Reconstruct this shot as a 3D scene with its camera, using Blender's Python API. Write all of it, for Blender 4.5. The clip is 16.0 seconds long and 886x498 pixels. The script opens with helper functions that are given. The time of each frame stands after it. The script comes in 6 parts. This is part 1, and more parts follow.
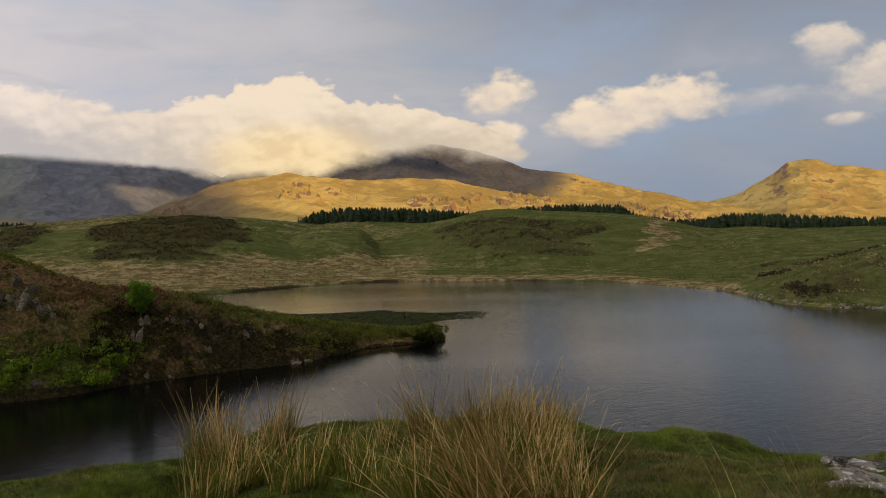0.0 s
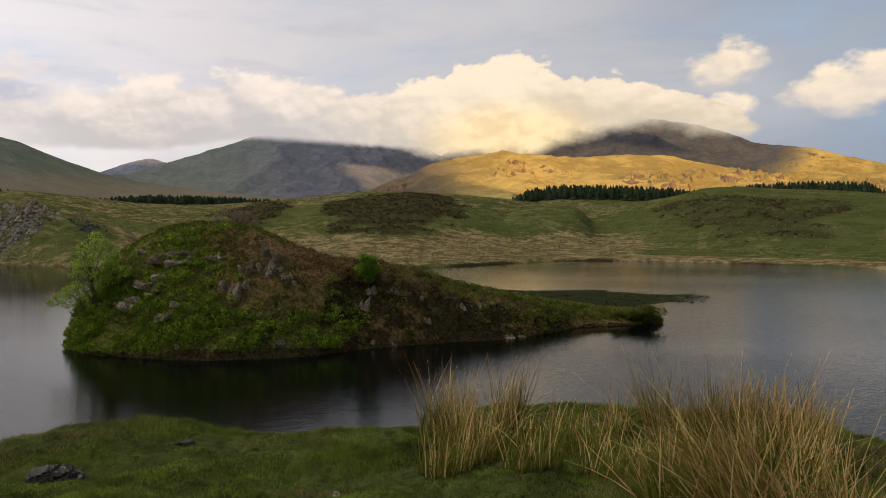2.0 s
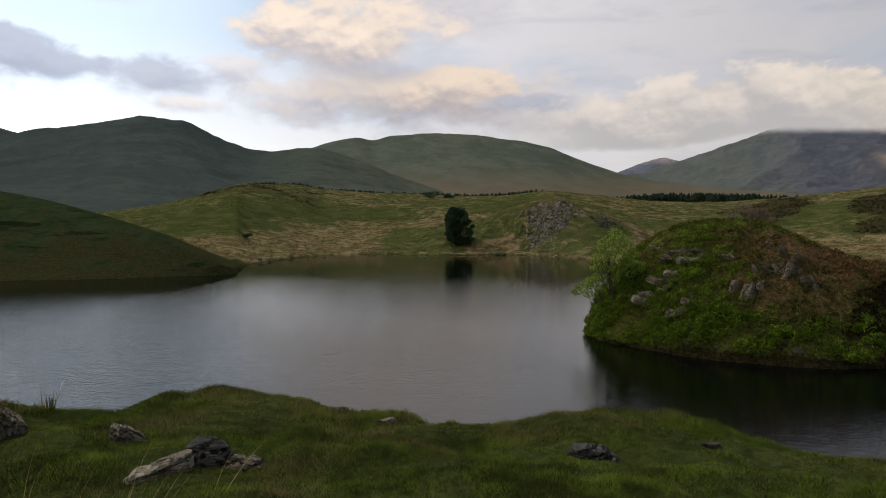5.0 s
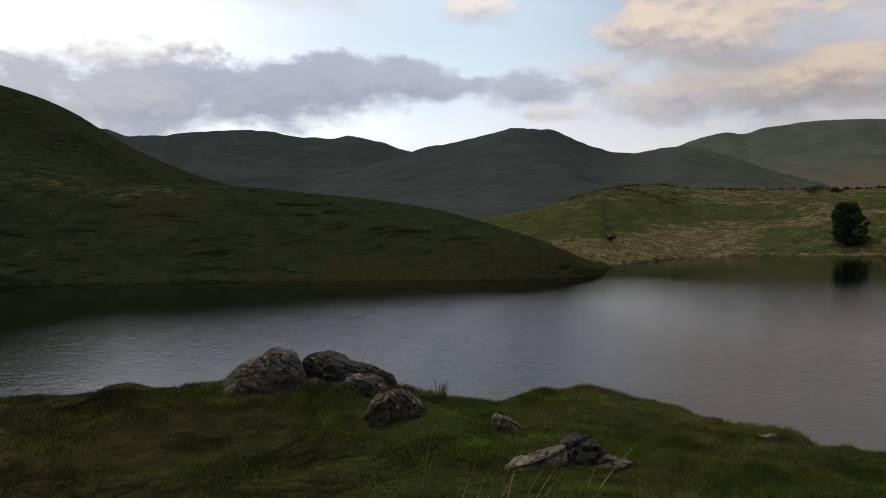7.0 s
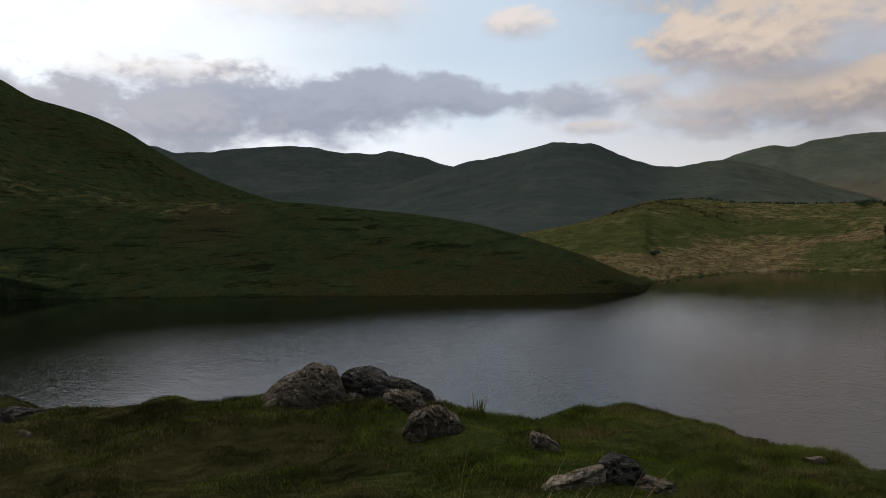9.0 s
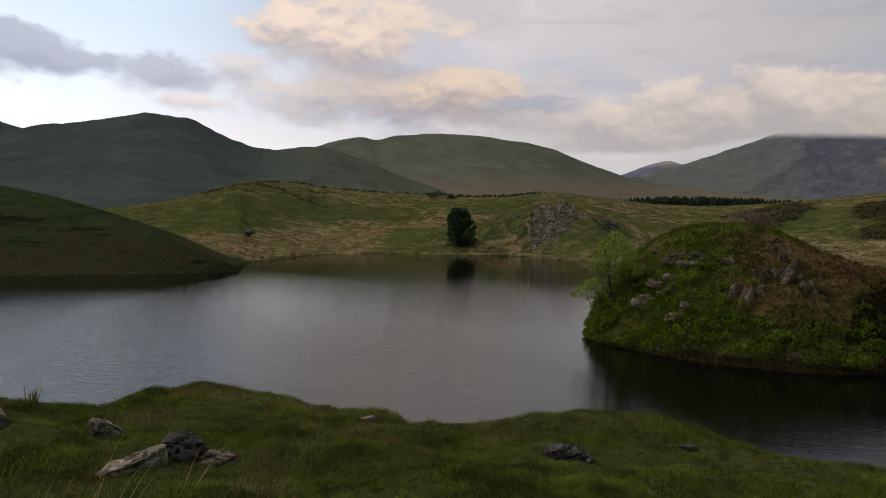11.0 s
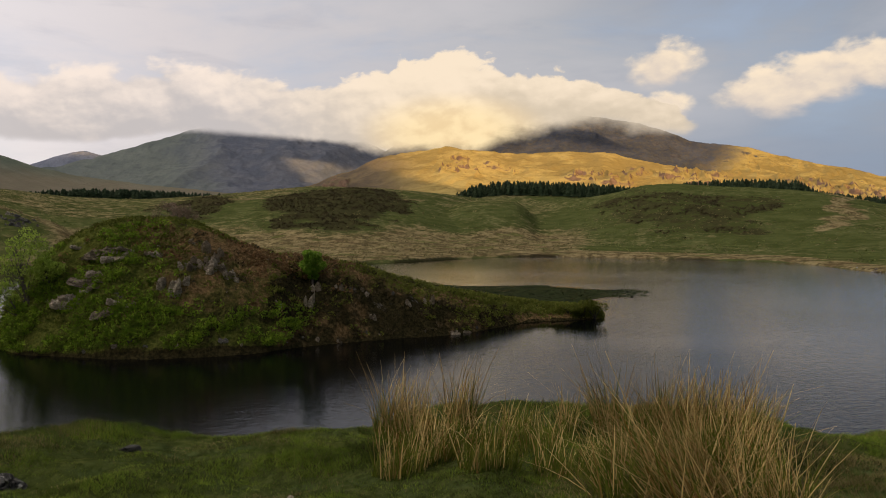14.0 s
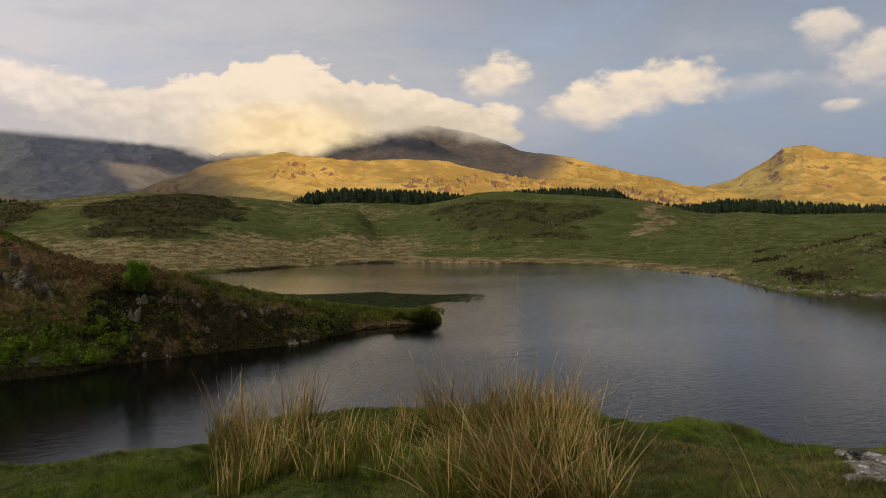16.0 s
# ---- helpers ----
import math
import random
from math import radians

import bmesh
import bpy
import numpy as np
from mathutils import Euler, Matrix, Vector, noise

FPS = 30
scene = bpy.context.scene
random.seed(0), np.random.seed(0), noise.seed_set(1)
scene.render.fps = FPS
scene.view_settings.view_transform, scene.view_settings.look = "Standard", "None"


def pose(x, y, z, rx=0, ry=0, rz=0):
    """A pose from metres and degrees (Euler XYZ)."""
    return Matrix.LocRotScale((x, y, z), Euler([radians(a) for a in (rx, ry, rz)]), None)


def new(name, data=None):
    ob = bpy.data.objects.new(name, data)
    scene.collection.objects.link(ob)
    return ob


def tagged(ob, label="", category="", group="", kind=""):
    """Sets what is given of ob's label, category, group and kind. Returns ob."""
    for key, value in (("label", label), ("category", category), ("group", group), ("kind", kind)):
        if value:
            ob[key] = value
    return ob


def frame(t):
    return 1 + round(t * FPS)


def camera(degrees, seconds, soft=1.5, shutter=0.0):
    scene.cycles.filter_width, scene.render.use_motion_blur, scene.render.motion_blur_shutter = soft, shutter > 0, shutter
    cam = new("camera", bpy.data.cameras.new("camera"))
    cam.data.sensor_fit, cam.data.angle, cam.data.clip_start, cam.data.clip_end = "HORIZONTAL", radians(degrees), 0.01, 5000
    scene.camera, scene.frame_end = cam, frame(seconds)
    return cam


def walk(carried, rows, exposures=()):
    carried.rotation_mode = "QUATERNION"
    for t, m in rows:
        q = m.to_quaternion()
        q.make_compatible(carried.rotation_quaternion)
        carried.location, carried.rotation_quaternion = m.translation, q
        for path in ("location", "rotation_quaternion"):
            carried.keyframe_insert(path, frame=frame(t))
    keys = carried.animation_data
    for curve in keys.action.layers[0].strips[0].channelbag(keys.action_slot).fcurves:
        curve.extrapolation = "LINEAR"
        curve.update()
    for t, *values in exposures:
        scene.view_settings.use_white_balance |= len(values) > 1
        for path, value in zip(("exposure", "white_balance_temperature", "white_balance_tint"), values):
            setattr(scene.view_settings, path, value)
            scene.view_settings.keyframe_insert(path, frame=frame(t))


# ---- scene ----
cam = camera(60.85, 16.0, soft=0.95)
PATH = [  # seconds, place, tilt, lean, turn
    (0.0, 0.282, -0.064, 7.972, 89.655, 0.875, -0.000),
    (0.5, 0.220, -0.070, 7.979, 89.268, 0.908, 2.471),
    (1.0, 0.159, -0.054, 7.979, 88.767, 0.332, 6.213),
    (1.5, 0.150, 0.024, 7.979, 88.232, 0.189, 11.486),
    (2.0, 0.103, 0.016, 7.987, 88.080, 0.046, 16.090),
    (2.5, 0.067, 0.024, 7.986, 87.994, 0.219, 18.708),
    (3.0, 0.037, 0.021, 7.983, 87.936, 0.438, 21.100),
    (3.5, -0.005, 0.013, 7.985, 87.838, 0.693, 26.927),
    (4.0, -0.069, -0.013, 7.989, 87.767, 1.094, 35.259),
    (4.5, -0.084, -0.016, 7.987, 87.976, -0.358, 44.290),
    (5.0, -0.099, 0.011, 7.987, 87.797, -0.308, 53.445),
    (5.2, -0.098, 0.018, 7.984, 87.716, 0.047, 57.044),
    (7.3, -0.115, -0.023, 7.996, 88.334, 1.066, 83.334),
    (7.5, -0.122, -0.015, 8.000, 88.444, 0.994, 84.990),
    (8.0, -0.131, -0.021, 8.000, 88.823, 0.874, 86.932),
    (8.2, -0.124, -0.025, 8.004, 88.953, 0.874, 87.145),
    (10.3, -0.039, 0.095, 7.993, 89.019, 0.678, 66.608),
    (10.5, -0.014, 0.103, 7.986, 88.642, 0.163, 63.153),
    (11.0, 0.026, 0.137, 7.984, 87.830, -1.037, 53.682),
    (11.5, 0.002, 0.120, 7.992, 87.444, -0.504, 42.855),
    (12.0, 0.015, 0.065, 8.001, 87.368, -0.874, 32.338),
    (12.5, 0.011, 0.049, 8.006, 87.481, -0.560, 25.079),
    (13.0, 0.003, 0.035, 8.010, 87.461, -0.540, 19.963),
    (13.5, 0.019, 0.008, 8.017, 87.549, -0.397, 16.303),
    (14.0, 0.033, 0.006, 8.022, 87.744, -0.132, 11.865),
    (14.5, 0.037, -0.014, 8.033, 87.905, 0.165, 7.185),
    (15.0, 0.043, -0.070, 8.045, 87.981, -0.082, 3.674),
    (15.5, 0.050, -0.119, 8.054, 88.111, 0.035, 1.841),
    (16.0, 0.053, -0.117, 8.054, 88.258, 0.159, -0.401),
]
walk(cam, [(t, pose(*p)) for t, *p in PATH], [(0, 0.0, 6750, 13), (1.0, 0.12, 6750, 13), (2.0, 0.2, 6700, 12), (3.5, 0.2, 6650, 11), (4.0, 0.2, 6600, 10), (4.5, 0.06, 6550, 10), (5.0, -0.08, 6500, 10), (7.3, -0.46, 6500, 10), (8.2, -0.57, 6500, 10), (10.3, -0.56, 6550, 12), (11.0, -0.24, 6650, 13), (12.0, -0.05, 6700, 14), (12.5, 0.02, 6750, 15), (13.0, 0.1, 6750, 14), (14, 0.1, 6750, 13), (16, 0.06, 6750, 13)])

# ---- world: evening sky, low sun behind, cloud bank on the summits ----
SUN_EL, SUN_AZ = 7.0, 216.0          # degrees above the horizon; degrees to the left of the y axis
EYE = Vector((0.0, 0.0, 8.0))        # the middle of the camera's small path


class Nodes:
    """Short hand for building a node tree."""

    def __init__(self, tree):
        self.t = tree

    def add(self, kind, **props):
        n = self.t.nodes.new(kind)
        if "operation" in props:
            n.operation = props["operation"]
        if "use_clamp" in props:
            n.use_clamp = props["use_clamp"]
        if "data_type" in props:
            n.data_type = props["data_type"]
        if "blend_type" in props:
            n.blend_type = props["blend_type"]
        if "interpolation_type" in props:
            n.interpolation_type = props["interpolation_type"]
        if "rotation_type" in props:
            n.rotation_type = props["rotation_type"]
        if "sky_type" in props:
            n.sky_type = props["sky_type"]
        if "sun_disc" in props:
            n.sun_disc = props["sun_disc"]
        if "node_tree" in props:
            n.node_tree = props["node_tree"]
        if "attribute_name" in props:
            n.attribute_name = props["attribute_name"]
        return n

    def put(self, socket, v):
        if isinstance(v, bpy.types.NodeSocket):
            self.t.links.new(v, socket)
        elif v is not None:
            socket.default_value = v

    def m(self, op, a, b=None, c=None, clamp=False):
        n = self.add("ShaderNodeMath", operation=op, use_clamp=clamp)
        for s, v in zip(n.inputs, (a, b, c)):
            self.put(s, v)
        return n.outputs[0]

    def vm(self, op, a, b=None):
        n = self.add("ShaderNodeVectorMath", operation=op)
        self.put(n.inputs[0], a)
        self.put(n.inputs[1], b)
        return n.outputs[0]

    def noise(self, vec, scale, detail=4.0, rough=0.55, distort=0.0):
        n = self.add("ShaderNodeTexNoise")
        self.put(n.inputs["Vector"], vec)
        for k, v in (("Scale", scale), ("Detail", detail), ("Roughness", rough), ("Distortion", distort)):
            self.put(n.inputs[k], v)
        return n.outputs[0]

    def step(self, v, lo, hi, a=0.0, b=1.0):
        n = self.add("ShaderNodeMapRange", interpolation_type="SMOOTHSTEP")
        for s, x in zip(n.inputs, (v, lo, hi, a, b)):
            self.put(s, x)
        return n.outputs[0]

    def mix(self, f, a, b, blend="MIX"):
        n = self.add("ShaderNodeMix", data_type="RGBA", blend_type=blend)
        self.put(n.inputs[0], f)
        for s, v in ((n.inputs[6], a), (n.inputs[7], b)):
            self.put(s, (*v, 1.0) if isinstance(v, tuple) and len(v) == 3 else v)
        return n.outputs[2]

    def ramp(self, v, stops):
        n = self.add("ShaderNodeValToRGB")
        e = n.color_ramp.elements
        while len(e) < len(stops):
            e.new(0.5)
        for s, (p, col) in zip(e, stops):
            s.position, s.color = p, (*col, 1.0)
        self.put(n.inputs[0], v)
        return n.outputs[0]

    def line(self, v, lo, hi, pts, vmax):
        """A curve through pts (x, y), x from lo to hi, y from 0 to vmax."""
        x = self.m("DIVIDE", self.m("SUBTRACT", v, lo), hi - lo, clamp=True)
        n = self.add("ShaderNodeFloatCurve")
        c = n.mapping.curves[0]
        pts = sorted(pts)
        pts = [(lo, pts[0][1])] * (pts[0][0] > lo) + pts + [(hi, pts[-1][1])] * (pts[-1][0] < hi)
        while len(c.points) < len(pts):
            c.points.new(0.5, 0.5)
        for p, (a, b) in zip(c.points, pts):
            p.location = ((a - lo) / (hi - lo), b / vmax)
        n.mapping.update()
        self.put(n.inputs["Value"], x)
        return self.m("MULTIPLY", n.outputs[0], vmax)


BANK_TOP = [(-6.5, 6.8), (-5.0, 8.3), (-3.0, 9.0), (0.0, 9.6), (2.6, 10.4), (6.0, 10.9), (8.9, 11.7), (11.8, 12.5), (14.7, 11.9), (17.1, 10.9),
            (22.0, 10.3), (26.3, 10.6), (30.4, 11.0), (35.0, 10.5), (40.0, 9.8), (44.0, 9.2)]
BANK_LOW = [(-6.5, 6.4), (-0.8, 6.9), (3.5, 6.5), (7.7, 5.9), (9.4, 5.2), (14.0, 5.0), (18.3, 5.15), (22.0, 5.7), (26.0, 5.9), (31.3, 6.0), (36.0, 5.2), (44.0, 5.0)]
# smaller clouds: azimuth, elevation, half width, half height (degrees), how cream, how dense, how soft
PUFFS = [(-4.0, 10.9, 2.7, 1.75, 1.0, 0.92, 0.6), (-4.6, 8.2, 1.6, 1.2, 1.0, 0.9, 0.6), (-11.4, 8.7, 3.4, 1.5, 0.95, 0.92, 0.6), (-14.4, 9.6, 3.8, 1.7, 0.95, 0.92, 0.6), (-17.6, 10.4, 4.0, 1.6, 0.95, 0.92, 0.6), (-22.5, 9.7, 4.0, 1.0, 0.6, 0.4, 1.0),
         (-27.2, 12.8, 2.0, 1.6, 0.8, 0.8, 0.7), (-30.4, 10.4, 3.0, 1.9, 0.8, 0.8, 0.7), (-28.0, 7.9, 1.6, 0.6, 0.8, 0.7, 0.7),
         (57.0, 16.5, 12.0, 2.6, 0.6, 0.6, 1.0), (63.0, 8.6, 7.0, 1.7, 0.55, 0.85, 1.0), (61.0, 13.0, 6.4, 3.4, 0.95, 0.92, 0.8), (64.5, 13.2, 4.0, 1.8, 0.9, 0.9, 0.7),
         (54.0, 8.7, 10.0, 2.6, 0.75, 0.94, 0.9), (51.5, 9.6, 4.6, 1.7, 1.0, 0.92, 0.7), (46.6, 8.4, 3.4, 1.0, 0.05, 0.8, 0.8), (58.0, 10.9, 3.6, 0.8, 0.1, 0.55, 0.9), (44.0, 7.2, 6.0, 0.9, 0.3, 0.7, 0.9),
         (73.0, 9.6, 4.4, 1.5, 0.05, 0.85, 0.9), (69.0, 10.8, 2.6, 1.0, 0.55, 0.6, 0.9), (72.0, 8.1, 3.0, 0.6, 0.7, 0.6, 0.8), (78.0, 15.6, 2.6, 1.2, 0.85, 0.7, 0.9), (92.0, 16.8, 8.0, 1.6, 0.75, 0.55, 1.2),
         (103.5, 11.8, 8.0, 1.3, 0.75, 0.6, 1.1), (102.5, 8.9, 9.5, 3.2, 0.05, 0.94, 0.8), (87.5, 10.3, 7.6, 1.9, 0.0, 0.95, 0.7), (94.0, 9.7, 7.0, 2.5, 0.0, 0.92, 0.8), (110.0, 8.0, 12.0, 3.0, 0.2, 0.85, 0.9), (81.0, 10.0, 3.4, 1.0, 0.0, 0.85, 0.8)]


def cloud_group():
    g = bpy.data.node_groups.new("evening_clouds", "ShaderNodeTree")
    g.interface.new_socket("Direction", in_out="INPUT", socket_type="NodeSocketVector")
    g.interface.new_socket("Sky", in_out="INPUT", socket_type="NodeSocketColor")
    for nm, ty in (("Color", "NodeSocketColor"), ("Bank", "NodeSocketFloat"), ("BankColor", "NodeSocketColor")):
        g.interface.new_socket(nm, in_out="OUTPUT", socket_type=ty)
    b = Nodes(g)
    gi, go = b.add("NodeGroupInput"), b.add("NodeGroupOutput")
    d = gi.outputs["Direction"]
    sep = b.add("ShaderNodeSeparateXYZ")
    b.put(sep.inputs[0], d)
    x, y, z = sep.outputs
    az = b.m("DEGREES", b.m("ARCTAN2", b.m("MULTIPLY", x, -1.0), y))
    el = b.m("DEGREES", b.m("ARCSINE", z))
    flat = b.vm("MULTIPLY", d, (1.0, 1.0, 1.7))
    n = b.noise(flat, 13.0, 5.0, 0.52, 0.3)
    fine = b.noise(flat, 46.0, 4.0, 0.5, 0.3)
    wide = b.noise(b.vm("MULTIPLY", d, (1.0, 1.0, 3.2)), 3.1, 7.0, 0.55, 0.3)
    streak = b.noise(b.vm("MULTIPLY", d, (1.0, 1.0, 4.5)), 7.0, 7.0, 0.6, 0.4)
    lift = b.noise(b.vm("ADD", flat, (0.018, 0.0, 0.045)), 13.0, 5.0, 0.52, 0.3)
    lift2 = b.noise(b.vm("ADD", flat, (0.005, 0.0, 0.013)), 46.0, 4.0, 0.5, 0.3)
    relief = b.m("ADD", b.m("MULTIPLY", b.m("SUBTRACT", n, lift), 3.0), b.m("MULTIPLY", b.m("SUBTRACT", fine, lift2), 1.6))
    nc, fc = b.m("SUBTRACT", n, 0.5), b.m("SUBTRACT", fine, 0.5)
    # veil of high cloud: blue-grey to the right, paler to the left, broken by blue
    tone = b.ramp(b.m("DIVIDE", b.m("ADD", az, 40.0), 180.0, clamp=True),
                  [(0.0, (0.23, 0.29, 0.37)), (0.12, (0.26, 0.315, 0.385)), (0.25, (0.39, 0.415, 0.45)), (0.40, (0.62, 0.595, 0.61)), (0.52, (0.84, 0.815, 0.85)), (0.60, (0.93, 0.99, 1.09)), (0.68, (1.22, 1.32, 1.44)), (0.76, (1.80, 1.86, 1.92))])
    tone = b.mix(b.step(wide, 0.35, 0.68, 0.0, 0.42), tone, b.mix(0.5, tone, (0.80, 0.75, 0.74)))
    tone = b.mix(b.m("MULTIPLY", b.step(streak, 0.48, 0.75, 0.0, 0.32), b.step(az, 75.0, 45.0, 0.25, 1.0)), tone, b.mix(0.55, tone, (0.20, 0.24, 0.33)))
    tone = b.mix(b.step(el, 24.0, 60.0, 0.0, 0.8), tone, b.mix(b.step(az, 20.0, 66.0), (0.34, 0.335, 0.345), (1.5, 1.52, 1.56)))
    tone = b.mix(b.m("MULTIPLY", b.step(el, 11.0, 22.0), b.step(az, 12.0, -12.0, 0.0, 0.85)), tone, (0.15, 0.175, 0.22))
    tone = b.mix(b.m("MULTIPLY", b.step(el, 14.0, 26.0), b.step(az, 32.0, 52.0, 0.0, 0.85)), tone, (2.05, 1.90, 1.83))
    tone = b.mix(b.m("MULTIPLY", b.step(el, 19.0, 32.0), b.step(az, 16.0, -8.0, 0.0, 0.85)), tone, (0.085, 0.105, 0.14))
    open_sky = b.m("MULTIPLY", b.step(el, 9.0, 14.0), b.m("MULTIPLY", b.step(az, 55.0, 66.0), b.step(az, 112.0, 78.0)))
    cover = b.m("MULTIPLY", b.step(wide, 0.30, 0.56, 0.5, 0.95), b.m("SUBTRACT", 1.0, b.m("MULTIPLY", open_sky, 0.85)))
    blue = b.mix(0.75, gi.outputs["Sky"], b.mix(b.step(az, 52.0, 80.0), (0.38, 0.50, 0.72), (1.05, 1.26, 1.50)))
    col = b.mix(cover, blue, tone)
    # glow low over the ridges
    low = b.m("MULTIPLY", b.step(el, 3.0, 9.0, 1.0, 0.0), b.step(az, 30.0, 50.0))
    col = b.mix(b.m("MULTIPLY", low, 0.75), col, b.mix(b.step(az, 50.0, 80.0), (0.84, 0.80, 0.77), (1.40, 1.38, 1.35)))
    lowr = b.m("MULTIPLY", b.step(el, 3.0, 9.0, 1.0, 0.0), b.step(az, 10.0, -8.0))
    col = b.mix(b.m("MULTIPLY", lowr, 0.6), col, (0.22, 0.28, 0.38))
    # small clouds
    warm = b.m("ADD", 0.5, b.m("MULTIPLY", nc, 1.6))
    for a, e, rx, ry, cream, dense, soft in PUFFS:
        u = b.m("DIVIDE", b.m("SUBTRACT", az, a), rx)
        v = b.m("DIVIDE", b.m("SUBTRACT", el, e), ry)
        q = b.m("SUBTRACT", 1.0, b.m("SQRT", b.m("ADD", b.m("MULTIPLY", u, u), b.m("MULTIPLY", v, v))))
        q = b.m("ADD", b.m("ADD", q, 0.16 if a < 40 else 0.34), b.m("ADD", b.m("MULTIPLY", nc, 1.9), b.m("MULTIPLY", fc, 0.6)))
        k = b.step(q, 0.0, b.step(v, -0.9, 0.9, soft * 1.5, soft * 0.7), 0.0, dense)
        gain = 1.0 + (0.6 if cream > 0.3 else 0.28) * min(1.0, max(0.0, (a - 55.0) / 25.0))
        lit = tuple(gain * (p + cream * (r - p)) for p, r in zip((0.46, 0.50, 0.60), (0.92, 0.76, 0.62) if a > 10 else (0.92, 0.78, 0.585)))
        dim = tuple(gain * (p + cream * (r - p)) for p, r in zip((0.36, 0.40, 0.50), (0.47, 0.43, 0.45) if a > 10 else (0.66, 0.585, 0.51)))
        c = b.mix(b.step(b.m("ADD", v, b.m("ADD", b.m("MULTIPLY", fc, 0.5), b.m("MULTIPLY", relief, 0.6))), -0.9, 0.85), dim, lit)
        col = b.mix(k, col, c)
    # the long bank that lies on the summits
    top = b.line(az, -10.0, 60.0, BANK_TOP, 20.0)
    bot = b.line(az, -10.0, 60.0, BANK_LOW, 20.0)
    up = b.m("ADD", b.m("SUBTRACT", top, el), b.m("ADD", b.m("MULTIPLY", nc, 5.2), b.m("MULTIPLY", fc, 1.6)))
    dn = b.m("ADD", b.m("SUBTRACT", el, bot), b.m("MULTIPLY", b.m("ADD", b.m("MULTIPLY", nc, 2.4), b.m("MULTIPLY", fc, 0.6)), b.step(az, 17.0, 25.0, 1.0, 0.3)))
    side = b.m("MULTIPLY", b.step(b.m("ADD", az, b.m("MULTIPLY", nc, 5.0)), -6.4, -4.6), b.step(az, 36.0, 52.0, 1.0, 0.0))
    soft = b.step(az, 14.0, 32.0, 0.6, 1.3)
    mask = b.m("MULTIPLY", b.m("MULTIPLY", b.step(up, 0.0, soft), b.step(dn, b.step(az, 12.0, 22.0, -0.5, -0.1), b.step(az, 12.0, 22.0, 1.0, 0.5))), side)
    lit = b.mix(b.step(az, 12.0, 34.0), (0.87, 0.75, 0.585), (0.86, 0.765, 0.685))
    h = b.m("ADD", b.m("DIVIDE", b.m("SUBTRACT", el, bot), 5.0), b.m("ADD", b.m("MULTIPLY", nc, 0.6), b.m("MULTIPLY", relief, 0.42)))
    bc = b.mix(b.step(h, -0.1, 1.25), b.mix(b.step(az, 10.0, 30.0), (0.62, 0.54, 0.42), (0.52, 0.50, 0.50)), lit)
    gu, gv = b.m("DIVIDE", b.m("SUBTRACT", az, 11.0), 8.0), b.m("DIVIDE", b.m("SUBTRACT", el, 6.4), 3.4)
    glow = b.step(b.m("ADD", b.m("MULTIPLY", gu, gu), b.m("MULTIPLY", gv, gv)), 1.0, 0.0, 0.0, 0.7)
    bc = b.mix(glow, bc, b.mix(b.step(relief, -0.5, 0.5), (0.88, 0.66, 0.34), (1.0, 0.79, 0.42)))
    b.put(go.inputs["Color"], b.mix(mask, col, bc))
    b.put(go.inputs["Bank"], mask)
    b.put(go.inputs["BankColor"], bc)
    return g


CLOUDS = cloud_group()
world = bpy.data.worlds.new("evening")
scene.world = world
world.use_nodes = True
wb = Nodes(world.node_tree)
world.node_tree.nodes.clear()
tc = wb.add("ShaderNodeTexCoord")
sky = wb.add("ShaderNodeTexSky", sky_type="NISHITA", sun_disc=False)
sky.sun_elevation, sky.sun_rotation = radians(SUN_EL), radians(-SUN_AZ)
dim = wb.mix(1.0, sky.outputs[0], (0.12, 0.12, 0.12), "MULTIPLY")
cg = wb.add("ShaderNodeGroup", node_tree=CLOUDS)
wb.put(cg.inputs["Direction"], wb.vm("NORMALIZE", tc.outputs["Generated"]))
wb.put(cg.inputs["Sky"], dim)
bg = wb.add("ShaderNodeBackground")
wb.put(bg.inputs[0], cg.outputs["Color"])
bg.inputs[1].default_value = 1.0
wo = wb.add("ShaderNodeOutputWorld")
wb.put(wo.inputs[0], bg.outputs[0])

lamp = bpy.data.lights.new("sun", "SUN")
lamp.energy, lamp.angle, lamp.color = 5.0, radians(0.6), (1.0, 0.68, 0.31)
sun = new("sun", lamp)
to_sun = Vector((-math.sin(radians(SUN_AZ)) * math.cos(radians(SUN_EL)), math.cos(radians(SUN_AZ)) * math.cos(radians(SUN_EL)), math.sin(radians(SUN_EL))))
sun.rotation_mode = "QUATERNION"
sun.rotation_quaternion = to_sun.to_track_quat("Z", "Y")
sun.location = to_sun * 60


# ---- materials ----
def material(name, rough=0.9, spec=0.25):
    """A new material; gives it, its node builder, the position socket and the shader."""
    mat = bpy.data.materials.new(name)
    mat.use_nodes = True
    b = Nodes(mat.node_tree)
    sh = mat.node_tree.nodes["Principled BSDF"]
    sh.inputs["Roughness"].default_value = rough
    sh.inputs["Specular IOR Level"].default_value = spec
    geo = b.add("ShaderNodeNewGeometry")
    return mat, b, geo.outputs["Position"], sh


def bump(b, sh, height, strength, distance):
    n = b.add("ShaderNodeBump")
    n.inputs["Strength"].default_value, n.inputs["Distance"].default_value = strength, distance
    b.put(n.inputs["Height"], height)
    b.put(sh.inputs["Normal"], n.outputs[0])


def attribute(b, name):
    return b.add("ShaderNodeAttribute", attribute_name=name).outputs["Fac"]


